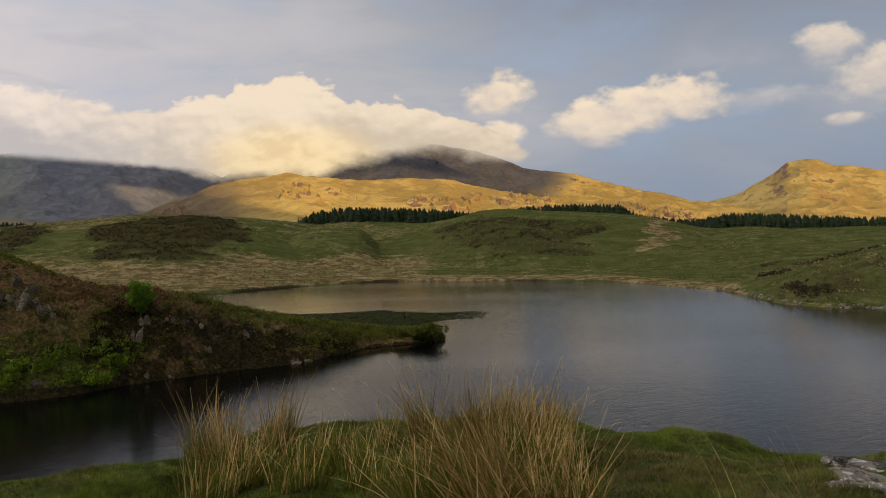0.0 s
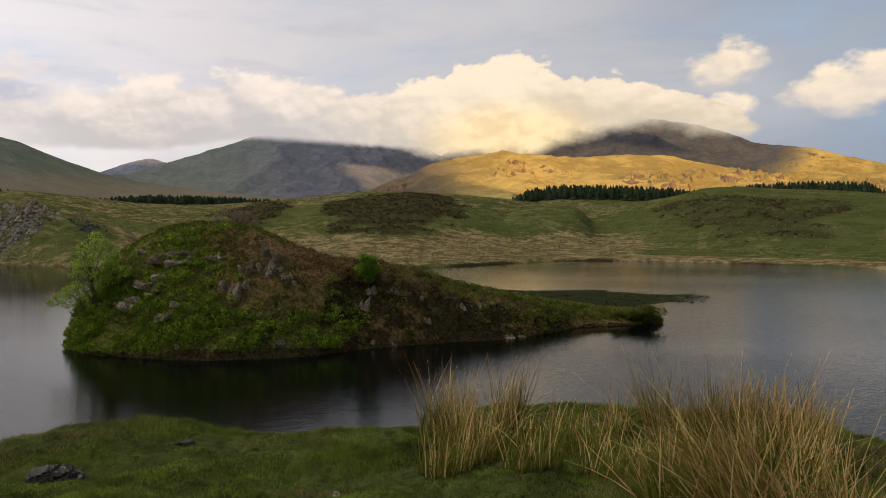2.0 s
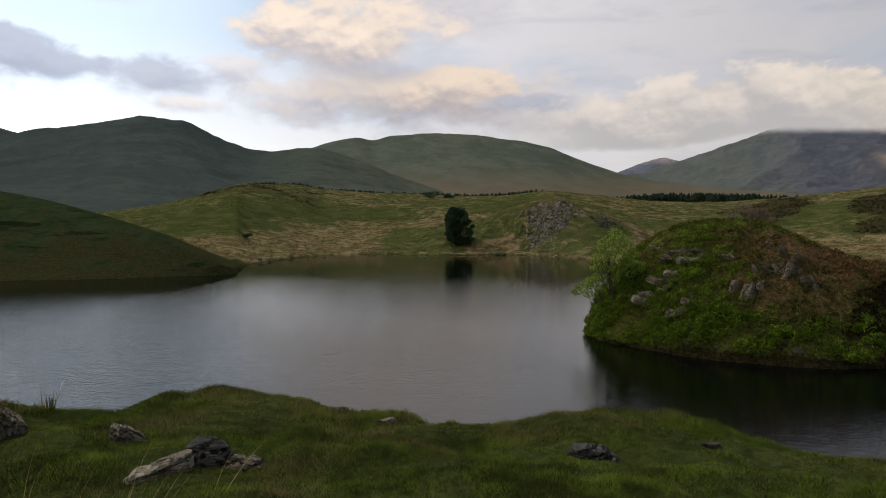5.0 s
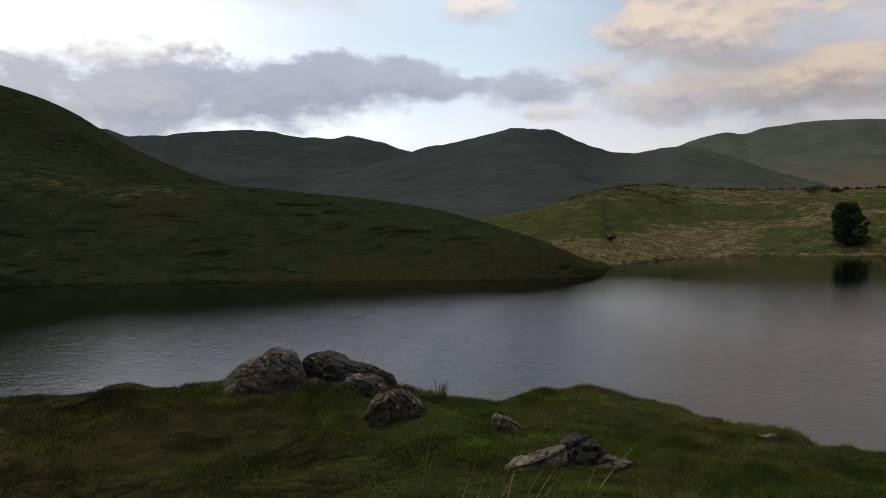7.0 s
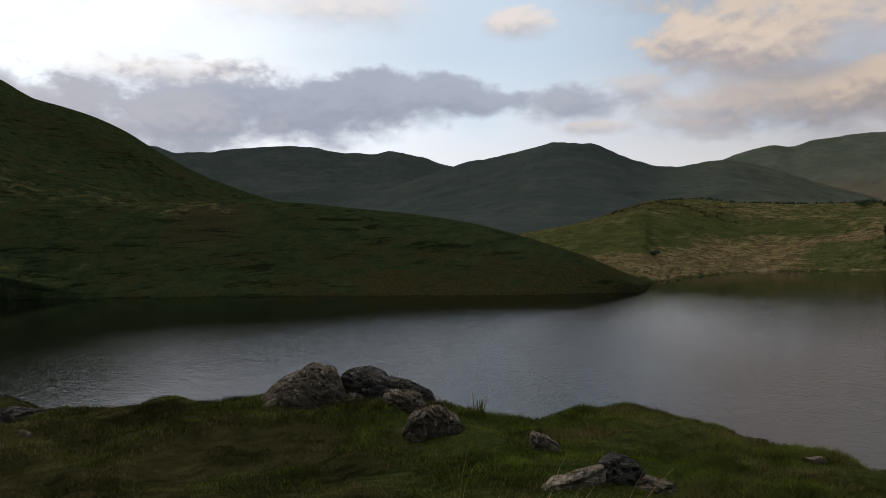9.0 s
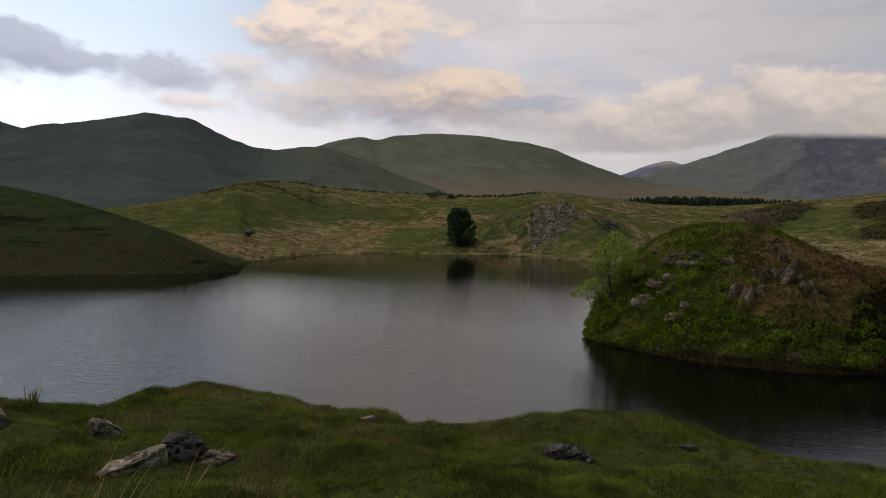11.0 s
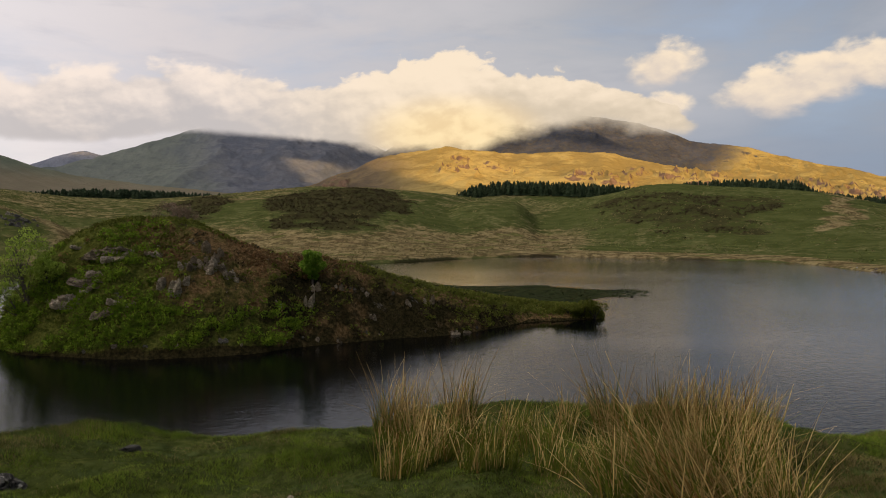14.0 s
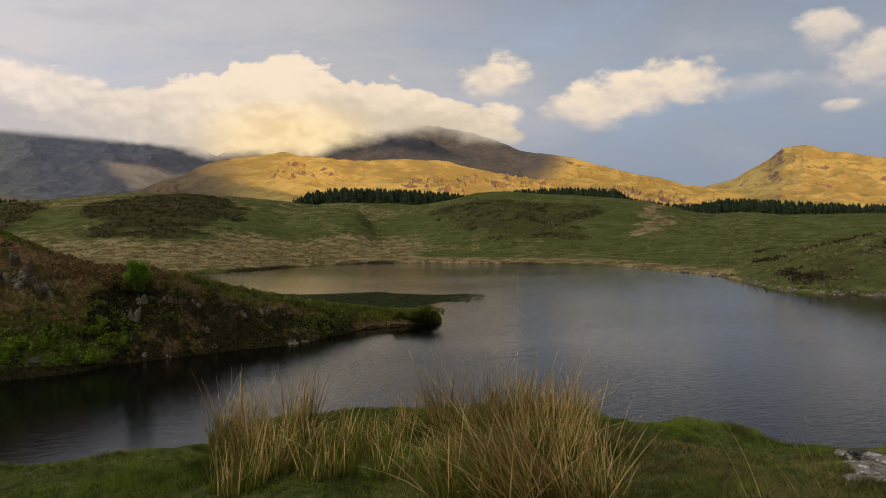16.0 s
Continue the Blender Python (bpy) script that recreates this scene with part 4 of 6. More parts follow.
ISLE_EL = spline([(43.0, -8.4), (42.4, -7.2), (41.8, -5.8), (41, -4.4), (39.8, -2.7), (37.6, -1.15), (36.3, -0.5), (34.6, -0.1), (32.4, -0.05), (30.4, -0.22), (28.6, -0.98), (26, -2.25), (22.8, -2.95), (20.5, -3.25), (18.1, -3.7),
                  (14.5, -4.6), (11, -5.4), (7.9, -5.85), (4.5, -6.25), (2, -6.4), (0.3, -6.6), (-0.3, -7.4)])
ISLE_WIDE = spline([(43, 1.2), (41, 5), (38, 8), (33, 10), (26, 9), (20, 8), (14, 7), (8, 5), (2, 2.6), (-0.3, 0.8)])


def isle_z(x, y):
    az, r = polar(x, y)
    front = ISLE_FRONT(az) + 0.5 * fbm(x, y, 3.0, 3, 0.5, 71)
    wide = ISLE_WIDE(az)
    crest = ISLE_FRONT(az) + wide
    zc = np.maximum(EYE.z + crest * np.tan(np.radians(ISLE_EL(az))), 0.05)
    u = (r - front) / wide
    up = 1 - (1 - np.clip(u, 0, 1)) ** 1.75
    down = 1 - smooth(u, 1.0, 2.3)
    z = zc * np.where(u < 1, up, down)
    mid = np.sin(np.pi * np.clip(u, 0, 1)) * smooth(zc, 0.5, 4)
    z = z + mid * ((0.75 + 0.4 * smooth(az, 34, 31) * smooth(az, 9, 13)) * ridged(x, y, 4.5, 4, 81) + 0.6 * fbm(x, y, 7, 3, 0.5, 82)) + 0.12 * fbm(x, y, 0.9, 3, 0.5, 83) * smooth(zc, 0.2, 1)
    ends = smooth(az, -0.45, -0.1) * smooth(az, 43.1, 42.7)
    z = np.where((u < 0) | (u > 2.3), np.minimum(z, -0.25 * np.abs(np.where(u < 0, r - front, (u - 2.3) * wide))), z)
    return z * ends - 0.6 * (1 - ends)


def build_island():
    az = np.arange(-0.6, 43.4, 0.1)
    v = np.linspace(-0.18, 2.45, 190)
    A, V = np.meshgrid(az, v)
    R = ISLE_FRONT(A) + V * ISLE_WIDE(A)
    x, y = (-R * np.sin(np.radians(A))).ravel(), (R * np.cos(np.radians(A))).ravel()
    z = isle_z(x, y)
    a, u = A.ravel(), V.ravel()
    fern = np.maximum(0.43 + 0.57 * smooth(a, 31.5, 36), 0.9 * smooth(u, 0.74, 0.9))
    fern = np.maximum(fern, 0.9 * smooth(u, 0.30, 0.12) * smooth(a, 21, 26))
    fern = np.maximum(fern, 0.75 * smooth(a, 12, 7) * smooth(u, 0.15, 0.35))
    fern = np.maximum(fern, 0.55 * smooth(a, 17, 12) * smooth(u, 0.6, 0.8))
    # right face: dark heather, deepened for its shadow
    heath = 0.9 * smooth(a, 28.5, 22) * smooth(a, 4, 8) * smooth(u, 0.65, 0.3)
    # dark cavity by the stone spire, shade put into the heather share
    heath = np.maximum(heath, 0.75 * smooth(a, 24.5, 23) * smooth(a, 20, 21.3) * smooth(u, 0.2, 0.3) * smooth(u, 0.85, 0.7))
    heath = np.maximum(heath, 0.9 * smooth(u, 0.06, 0.0))
    heath = np.maximum(heath, 0.45 * smooth(a, 33, 30))
    # dark gaps round the crag, again shade painted as heather colour
    heath = np.maximum(heath, 0.52 * smooth(a, 31.5, 30.2) * smooth(a, 26.3, 27.6) * smooth(u, 0.28, 0.38) * smooth(u, 0.72, 0.6))
    stone = 0.40 * smooth(a, 40.5, 38) * smooth(a, 33, 36) * smooth(u, 0.15, 0.3) * smooth(u, 0.95, 0.8) + 0.46 * smooth(a, 31.8, 30.5) * smooth(a, 27, 28.4) * smooth(u, 0.3, 0.42) * smooth(u, 0.8, 0.66)
    stone = np.maximum(stone, 0.36 * smooth(a, 23, 21) * smooth(a, 10, 13) * smooth(u, 0.08, 0.2) * smooth(u, 0.6, 0.4))
    ob = mesh_object("island", np.stack([x, y, z], 1).tolist(), grid_faces(len(v), len(az)), ISLE, True, None, {"fern": fern, "heather": heath, "stone": stone})
    return tagged(ob, "rocky lake island of brown turf and bracken", "island")


ISLAND = build_island()


# ---- small builders ----
def part(name, verts, faces, mat, parent, label="", smooth_shade=True):
    ob = mesh_object(name, verts, faces, mat, smooth_shade, parent)
    return tagged(ob, label)


def empty(name, place):
    ob = new(name)
    ob.location = place
    return ob


def ground_at(x, y, fn=ground_z):
    return float(fn(np.array([float(x)]), np.array([float(y)]))[0])


def rock_mesh(size, seed, cuts=9, rough=0.06, sub=3, skew=0.0):
    """A weathered stone: a ball cut by planes and roughened; its base lies at z = 0."""
    rnd = random.Random(seed)
    bm = bmesh.new()
    bmesh.ops.create_icosphere(bm, subdivisions=sub, radius=1.0)
    planes = []
    for _ in range(cuts):
        n = Vector((rnd.uniform(-1, 1), rnd.uniform(-1, 1), rnd.uniform(-0.5, 1))).normalized()
        planes.append((n, rnd.uniform(0.32, 0.62) if cuts > 12 else rnd.uniform(0.42, 0.78)))
    off = Vector((rnd.uniform(0, 50), rnd.uniform(0, 50), rnd.uniform(0, 50)))
    for v in bm.verts:
        for n, d in planes:
            k = v.co.dot(n) - d
            if k > 0:
                v.co -= n * k * 0.93
        v.co += v.co.normalized() * (noise.fractal(v.co * 2.3 + off, 0.9, 2.1, 5) * rough * 1.5)
    for v in bm.verts:
        v.co = Vector((v.co.x * size[0] / 1.5, v.co.y * size[1] / 1.5 + skew * max(v.co.z, -0.4) * size[1] / 1.5, max(v.co.z, -0.4) * size[2] / 1.0 + size[2] * 0.15))
    verts, faces = [tuple(v.co) for v in bm.verts], [tuple(v.index for v in f.verts) for f in bm.faces]
    bm.free()
    return verts, faces


def rock(name, label, x, y, size, turn, mat, seed, fn=ground_z, group="", tilt=(0.0, 0.0), sink=0.12, cuts=9, sub=3, skew=0.0):
    ob = mesh_object(name, *rock_mesh(size, seed, cuts, 0.06, sub, skew), mat, False)
    ob.location = (x, y, ground_at(x, y, fn) - sink * size[2])
    ob.rotation_euler = (radians(tilt[0]), radians(tilt[1]), radians(turn))
    return tagged(ob, label, "rock", group)


def leaves(centres, radii, count, leaf, seed, droop=0.0, fill=0.35):
    """Many small two-sided leaf blades in ellipsoid clumps: arrays of vertices and faces."""
    rs = np.random.RandomState(seed)
    centres, radii = np.asarray(centres, float), np.asarray(radii, float)
    w = radii.prod(1) ** 0.67
    pick = rs.choice(len(centres), count, p=w / w.sum())
    d = rs.normal(size=(count, 3))
    d /= np.linalg.norm(d, axis=1)[:, None]
    rad = (fill + (1 - fill) * rs.rand(count)) ** 0.6
    p = centres[pick] + d * rad[:, None] * radii[pick]
    a = rs.normal(size=(count, 3)) + d * 0.8 - np.array([0, 0, droop])
    a /= np.linalg.norm(a, axis=1)[:, None]
    b = np.cross(a, rs.normal(size=(count, 3)))
    b /= np.linalg.norm(b, axis=1)[:, None] + 1e-9
    n = np.cross(a, b)
    s = leaf * (0.6 + 0.8 * rs.rand(count))[:, None]
    v = np.stack([p - a * s, p + b * s * 0.42 + n * s * 0.12, p + a * s, p - b * s * 0.42 + n * s * 0.12], 1).reshape(-1, 3)
    f = np.arange(count * 4).reshape(-1, 4)
    return v, f


def tube(points, radii, sides=7):
    """A tapered limb along points."""
    verts, faces = [], []
    for i, (p, r) in enumerate(zip(points, radii)):
        p = Vector(p)
        d = (Vector(points[min(i + 1, len(points) - 1)]) - Vector(points[max(i - 1, 0)])).normalized()
        s = d.cross(Vector((0.3, 1, 0.1))).normalized()
        t = d.cross(s)
        verts += [tuple(p + (s * math.cos(k) + t * math.sin(k)) * r) for k in (2 * math.pi * j / sides for j in range(sides))]
    for i in range(len(points) - 1):
        faces += [(i * sides + j, i * sides + (j + 1) % sides, (i + 1) * sides + (j + 1) % sides, (i + 1) * sides + j) for j in range(sides)]
    faces.append(tuple(range((len(points) - 1) * sides, len(points) * sides)))
    return verts, faces


def joined(pieces):
    verts, faces = [], []
    for v, f in pieces:
        k = len(verts)
        verts += v
        faces += [tuple(i + k for i in q) for q in f]
    return verts, faces


def tree(label, place, height, trunk_r, clumps, leaf, count, mat, seed, lean=(0, 0), category="tree", droop=0.1, stems=1):
    """A tree: trunk with limbs that reach into each clump of its crown. clumps: x, y, z, radius across, radius up."""
    rnd = random.Random(seed)
    ob = empty(category.replace(" ", "_"), place)
    stem, limbs = [], []
    for s in range(stems):
        ox = (s - (stems - 1) / 2) * trunk_r * 3.5
        pts = [(ox + lean[0] * t * t * height + 0.03 * height * math.sin(5 * t + s), lean[1] * t * t * height + 0.02 * height * math.sin(4 * t + 1 + s), t * height * 0.8 - 0.15) for t in (0, 0.12, 0.3, 0.5, 0.72, 1.0)]
        stem.append(tube(pts, [trunk_r * k for k in (1.35, 1.0, 0.8, 0.6, 0.38, 0.12)]))
        for c in clumps[s::stems]:
            t0 = min(0.85, max(0.15, c[2] / height - 0.22))
            a, e = Vector(pts[min(4, int(t0 * 5))]), Vector(c[:3])
            m1 = a.lerp(e, 0.5) + Vector((rnd.uniform(-1, 1), rnd.uniform(-1, 1), rnd.uniform(0, 1))) * 0.05 * height
            limbs.append(tube([a, m1, e, e + (e - m1) * 0.5], [trunk_r * k for k in (0.42, 0.28, 0.15, 0.04)], 5))
    trunk = part("trunk", *joined(stem), BARK, ob)
    for v, f in limbs:
        part("limb", v, f, BARK, trunk)
    v, f = leaves([c[:3] for c in clumps], [(c[3], c[3], c[4]) for c in clumps], count, leaf, seed, droop)
    part("crown", v.tolist(), f.tolist(), mat, ob, "", False)
    return tagged(ob, label, category)


# ---- trees and bushes ----
def lone_tree():
    x, y = -146.6, 112.9
    rnd = random.Random(4)
    clumps = []
    for i in range(80):
        h = 0.7 + 8.2 * (i + rnd.random()) / 80
        w = 3.9 * math.sqrt(max(0.03, 1 - ((h - 2.6) / 6.9) ** 2)) * (1.0 - 0.13 * math.sin(2.1 * h) ** 2)
        a = i * 2.39996
        q = w * (0.15 + 0.85 * math.sqrt((i * 0.618) % 1.0)) * rnd.uniform(0.8, 1.1)
        lean = 0.08 * (4.6 - h)     # the crown leans over to one side low down
        clumps.append((q * math.cos(a) + 0.61 * lean, q * math.sin(a) + 0.79 * lean, h, rnd.uniform(0.5, 1.15), rnd.uniform(0.35, 0.75)))
    return tree("dark dense evergreen tree on the far shore", (x, y, ground_at(x, y)), 9.0, 0.3, clumps, 0.21, 13000, LONETREE, 5)


def island_trees():
    def at(x, y):
        return (x, y, ground_at(x, y, isle_z) - 0.05)
    a = radians(41)
    lx, ly = -math.cos(a), -math.sin(a)     # towards the open water, across the view

    def c(side, h, r, ru, deep=0.0):
        return (lx * side - deep * ly, ly * side + deep * lx, h, r, ru)
    # airy tree that leans out over the water
    tree("slender young-leaved tree leaning over the water", at(-34.3, 39.6), 4.6, 0.08,
         [c(0.2, 3.7, 0.8, 0.5), c(-0.3, 3.2, 0.8, 0.5, 0.4), c(0.7, 3.1, 0.7, 0.4), c(0.9, 2.4, 0.65, 0.35), c(0.1, 2.4, 0.7, 0.4), c(-0.9, 3.6, 0.8, 0.5), c(-0.6, 4.2, 0.8, 0.5), c(0.8, 1.7, 0.6, 0.3), c(-0.5, 1.8, 0.7, 0.4), c(-0.2, 4.7, 0.6, 0.4), c(0.5, 4.1, 0.6, 0.4), c(1.2, 2.9, 0.5, 0.3)],
         0.085, 1900, ROWAN, 11, (lx * 0.06, ly * 0.06), stems=2)
    tree("low spreading branch tree over the water's edge", at(-34.9, 39.6), 2.3, 0.06,
         [c(0.7, 1.9, 0.7, 0.35), c(1.3, 1.5, 0.7, 0.3), c(1.9, 1.1, 0.5, 0.2), c(0.9, 1.0, 0.6, 0.25), c(0.1, 1.4, 0.6, 0.35)], 0.09, 800, ROWAN, 12, (lx * 0.35, ly * 0.35))
    tree("leafy sapling against the island slope", at(-33.2, 40.2), 1.8, 0.05,
         [c(0.2, 1.5, 0.6, 0.4), c(-0.5, 1.2, 0.6, 0.4), c(0.6, 1.1, 0.6, 0.3), c(0.1, 0.7, 0.6, 0.3)], 0.10, 900, ROWAN, 13, stems=2)
    tree("small green hawthorn on the island ridge", at(-19.1, 48.0), 2.1, 0.07,
         [c(0, 1.75, 0.55, 0.4), c(0.4, 1.35, 0.55, 0.4), c(-0.45, 1.3, 0.55, 0.4), c(0.05, 1.0, 0.6, 0.35), c(-0.1, 0.6, 0.4, 0.3), c(0.25, 2.1, 0.45, 0.3), c(-0.35, 1.95, 0.4, 0.3)], 0.085, 3200, HAWTHORN, 14)


def bush(label, place, clumps, leaf, count, mat, seed):
    ob = empty("bush", place)
    v, f = joined([tube([(0, 0, -0.1), (c[0] * 0.5, c[1] * 0.5, c[2] * 0.6), c[:3]], [0.05, 0.03, 0.01], 5) for c in clumps])
    part("stems", v, f, BARK, ob)
    v, f = leaves([c[:3] for c in clumps], [(c[3], c[3], c[4]) for c in clumps], count, leaf, seed)
    part("foliage", v.tolist(), f.tolist(), mat, ob, "", False)
    return tagged(ob, label, "bush")


def bushes():
    for i, (x, y, w, h) in enumerate([(-0.45, 61.75, 0.9, 1.15), (-1.45, 61.7, 1.0, 1.25), (-2.4, 61.5, 0.8, 0.75)]):
        rnd = random.Random(40 + i)
        cl = [(rnd.uniform(-w, w), rnd.uniform(-0.5, 0.5), rnd.uniform(0.3, h), 0.45, 0.38) for _ in range(9)]
        bush("low green bush at the tip of the island", (x, y, max(0.02, ground_at(x, y, isle_z))), cl, 0.08, 1500, ISLEGRASS, 40 + i)
    x, y = -29.5, 48.9
    rnd = random.Random(17)
    cl = [(rnd.gauss(0, 0.65), rnd.gauss(0, 0.4), 0.3 + 1.15 * rnd.random(), rnd.uniform(0.3, 0.45), 0.35) for k in range(18)]
    bush("bare brown heather bush on the island top", (x, y, ground_at(x, y, isle_z)), cl, 0.05, 3600, BARETWIG, 44)
    for k, (x, y, w, h) in enumerate([(-185.2, 74.4, 1.8, 0.9), (-259.0, 185.6, 4.2, 2.2), (-254.0, 191.0, 2.0, 1.4), (-131.5, 113.5, 1.2, 0.8)]):
        rnd = random.Random(60 + k)
        cl = [(rnd.uniform(-w, w), rnd.uniform(-w, w) * 0.6, rnd.uniform(0.3, h), w * 0.35, h * 0.4) for _ in range(10)]
        bush("dark gorse bush on the rough pasture", (x, y, ground_at(x, y)), cl, 0.2, 1200, LONETREE, 60 + k)


def conifer_woods():
    """The far plantations, as one sheet of many trees."""
    rs = np.random.RandomState(8)
    verts, faces = [], []
    spans = [(43.0, 26.0, 700, 585, 645), (10.8, -2.0, 620, 570, 645), (-2.0, -5.0, 70, 600, 640), (-5.0, -13.7, 420, 580, 640), (-13.7, -20.0, 300, 575, 630), (-20.0, -37.0, 820, 575, 640)]
    spans += [(24.0, 11.0, 9, 360, 420), (67.0, 46.0, 260, 430, 470)]
    for a0, a1, n, r0, r1 in spans:
        small = r0 < 500
        az, r = rs.uniform(min(a0, a1), max(a0, a1), n), rs.uniform(r0, r1, n)
        if r0 == 430:     # a row of scrub along the crest of the near hill
            r = HILL_AT(az) + rs.uniform(-6, 4, n)
        x, y = -r * np.sin(np.radians(az)), r * np.cos(np.radians(az))
        z = ground_z(x, y) - 0.3
        h = rs.uniform(0.8, 1.7, n) if small else rs.uniform(6.0, 8.5, n) if a0 > 40 else rs.uniform(8.0, 12.0, n)
        w = h * rs.uniform(0.22, 0.32, n) * (3.0 if small else 1.7 if a0 > 40 else 1.1)
        m = 7
        for k in range(5):
            bend = rs.uniform(-0.08, 0.08, (n, 2)) * k
            turn = rs.uniform(0, 6.28, n)
            tip = np.stack([x + bend[:, 0], y + bend[:, 1], z + h * min(1.0, 0.36 + 0.19 * k)], 1)[:, None]
            q = turn[:, None] + 2 * np.pi * np.arange(m)[None] / m
            rad = (w * (1 - 0.19 * k))[:, None] * rs.uniform(0.65, 1.15, (n, m))
            ring = np.stack([x[:, None] + rad * np.cos(q), y[:, None] + rad * np.sin(q), (z + h * (0.06 + 0.19 * k))[:, None] + rs.uniform(-0.04, 0.05, (n, m)) * h[:, None]], -1)
            c = len(verts) + np.arange(n) * (m + 1)
            verts += np.concatenate([tip, ring], 1).reshape(-1, 3).tolist()
            j = np.arange(m)
            faces += np.stack([np.repeat(c[:, None], m, 1), c[:, None] + 1 + j, c[:, None] + 1 + (j + 1) % m], -1).reshape(-1, 3).tolist()
    ob = mesh_object("conifer_woods", verts, faces, PINE, False)
    return tagged(ob, "dark conifer plantation along the moorland ridge", "woods", kind="stuff")


# ---- island cover ----
def scatter(count, seed, keep, fn_place):
    rs = np.random.RandomState(seed)
    az, u = rs.uniform(-0.1, 42.6, count), rs.uniform(0.02, 1.25, count)
    k = rs.rand(count) < keep(az, u, rs)
    az, u = az[k], u[k]
    r = ISLE_FRONT(az) + u * ISLE_WIDE(az)
    x, y = -r * np.sin(np.radians(az)), r * np.cos(np.radians(az))
    return az, u, x, y, isle_z(x, y)


def tufts(name, label, category, x, y, z, size, per, leaf, mat, seed, lift=0.45):
    """Low leafy tufts set on a surface, as one cover."""
    rs = np.random.RandomState(seed)
    s = size * (0.6 + 0.8 * rs.rand(len(x)))
    v, f = leaves(np.stack([x, y, z + s * lift], 1), np.stack([s, s, s * 0.6], 1), per * len(x), leaf, seed, -0.5, 0.5)
    ob = mesh_object(name, v.tolist(), f.tolist(), mat, False)
    return tagged(ob, label, category, kind="stuff")


def island_cover():
    def fern(az, u, rs):
        x = -50 * np.sin(np.radians(az)) + 9 * u
        n = fbm(x, 50 * u + 3 * az, 5, 3, 0.5, 91)
        a = smooth(az, 32, 37) * smooth(u, 0.75, 0.3) * 0.95
        a = np.maximum(a, 0.9 * smooth(u, 0.28, 0.10) * smooth(az, 21, 25))
        a = np.maximum(a, 0.35 * smooth(az, 31, 34) * smooth(u, 0.95, 0.6))
        return np.clip(a * (0.78 + 2.6 * n), 0, 1)
    az, u, x, y, z = scatter(9500, 21, fern, None)
    tufts("bracken", "bright green bracken on the island slope", "bracken", x, y, z, 0.34, 24, 0.105, BRACKEN, 22, 0.55)

    def moss(az, u, rs):
        a = smooth(u, 0.82, 0.95) * smooth(az, 22, 27) * 0.9
        a = np.maximum(a, 0.8 * smooth(az, 13, 8) * smooth(u, 0.1, 0.3))
        a = np.maximum(a, 0.45 * smooth(az, 23, 17) * smooth(u, 0.35, 0.6))
        return np.maximum(a, np.clip(2.2 * fbm(-50 * np.sin(np.radians(az)), 9 * u, 2.2, 3, 0.6, 92), 0, 0.4))
    az, u, x, y, z = scatter(6500, 23, moss, None)
    tufts("island_grass", "short green grass on the island crest", "grass", x, y, z, 0.24, 14, 0.10, ISLEGRASS, 24, 0.25)

    def heath(az, u, rs):
        a = 0.6 * smooth(az, 27.5, 18) * smooth(az, 4, 8) * smooth(u, 0.75, 0.3)
        return np.maximum(a, 0.16 * smooth(az, 34, 31) * smooth(az, 8, 14))
    az, u, x, y, z = scatter(1900, 25, heath, None)

    def litter(az, u, rs):
        n = fbm(-50 * np.sin(np.radians(az)), 9 * u, 3.0, 3, 0.6, 93)
        return np.clip((0.42 + 1.8 * n) * smooth(az, 40, 32) * smooth(az, 17, 23) * smooth(u, 0.08, 0.35), 0, 0.9)
    a2, u2, x2, y2, z2 = scatter(7500, 27, litter, None)
    tufts("dead_bracken", "rust-brown dead bracken on the island turf", "bracken", x2, y2, z2, 0.24, 12, 0.10, LITTER, 28, 0.2)
    tufts("heather", "dark brown heather on the island's rocky face", "heather", x, y, z, 0.26, 16, 0.09, HEATHER, 26, 0.3)


def moor_cover():
    """Tussocks, heather and scrub over the far meadow and hills, each kind as one cover."""
    rs = np.random.RandomState(130)
    n = 150000
    az = rs.uniform(-34, 96, n)
    shore = FAR_SHORE(az)
    r = shore + 1.5 + (HILL_AT(np.clip(az, -60, 90)) + 15 - shore) * rs.rand(n) ** 1.25
    x, y = -r * np.sin(np.radians(az)), r * np.cos(np.radians(az))
    z = ground_z(x, y)
    straw, heath, near, left = cover(x, y, z)
    clump = fbm(x, y, 9, 4, 0.6, 141)
    k = rs.rand(n)
    ok = (z > 0.3) & ~((az > 43.3) & (az < 47.8) & (r > 170) & (r < 199)) & ~((az < 8) & (az > -24) & (r < shore + 13))
    dark = ok & (heath > 0.3) & (heath + 0.9 * clump > 0.62) & (k < 0.55) & (left < 0.3)
    pale = ok & ~dark & ((straw + 0.9 * clump > 0.5) | (heath > 0.25)) & (k < 0.08) & (left < 0.5)
    olive = ok & ~dark & ~pale & (clump > 0.0) & (straw < 0.5) & (k < 0.05) & (left < 0.3)
    for nm, lab, cat, sel, size, per, leaf, mat in (("heather_moor", "dark brown heather on the far hillside", "heather", dark, 0.5, 7, 0.26, HEATHER), ("tussocks", "pale withered tussocks on the far meadow", "grass", pale, 0.42, 7, 0.22, FARSTRAW),
                                                    ("rough_pasture", "olive tufts of rough hill grass", "grass", olive, 0.42, 7, 0.22, OLIVE)):
        tufts(nm, lab, cat, x[sel], y[sel], z[sel], size, per, leaf, mat, 150, 0.2)


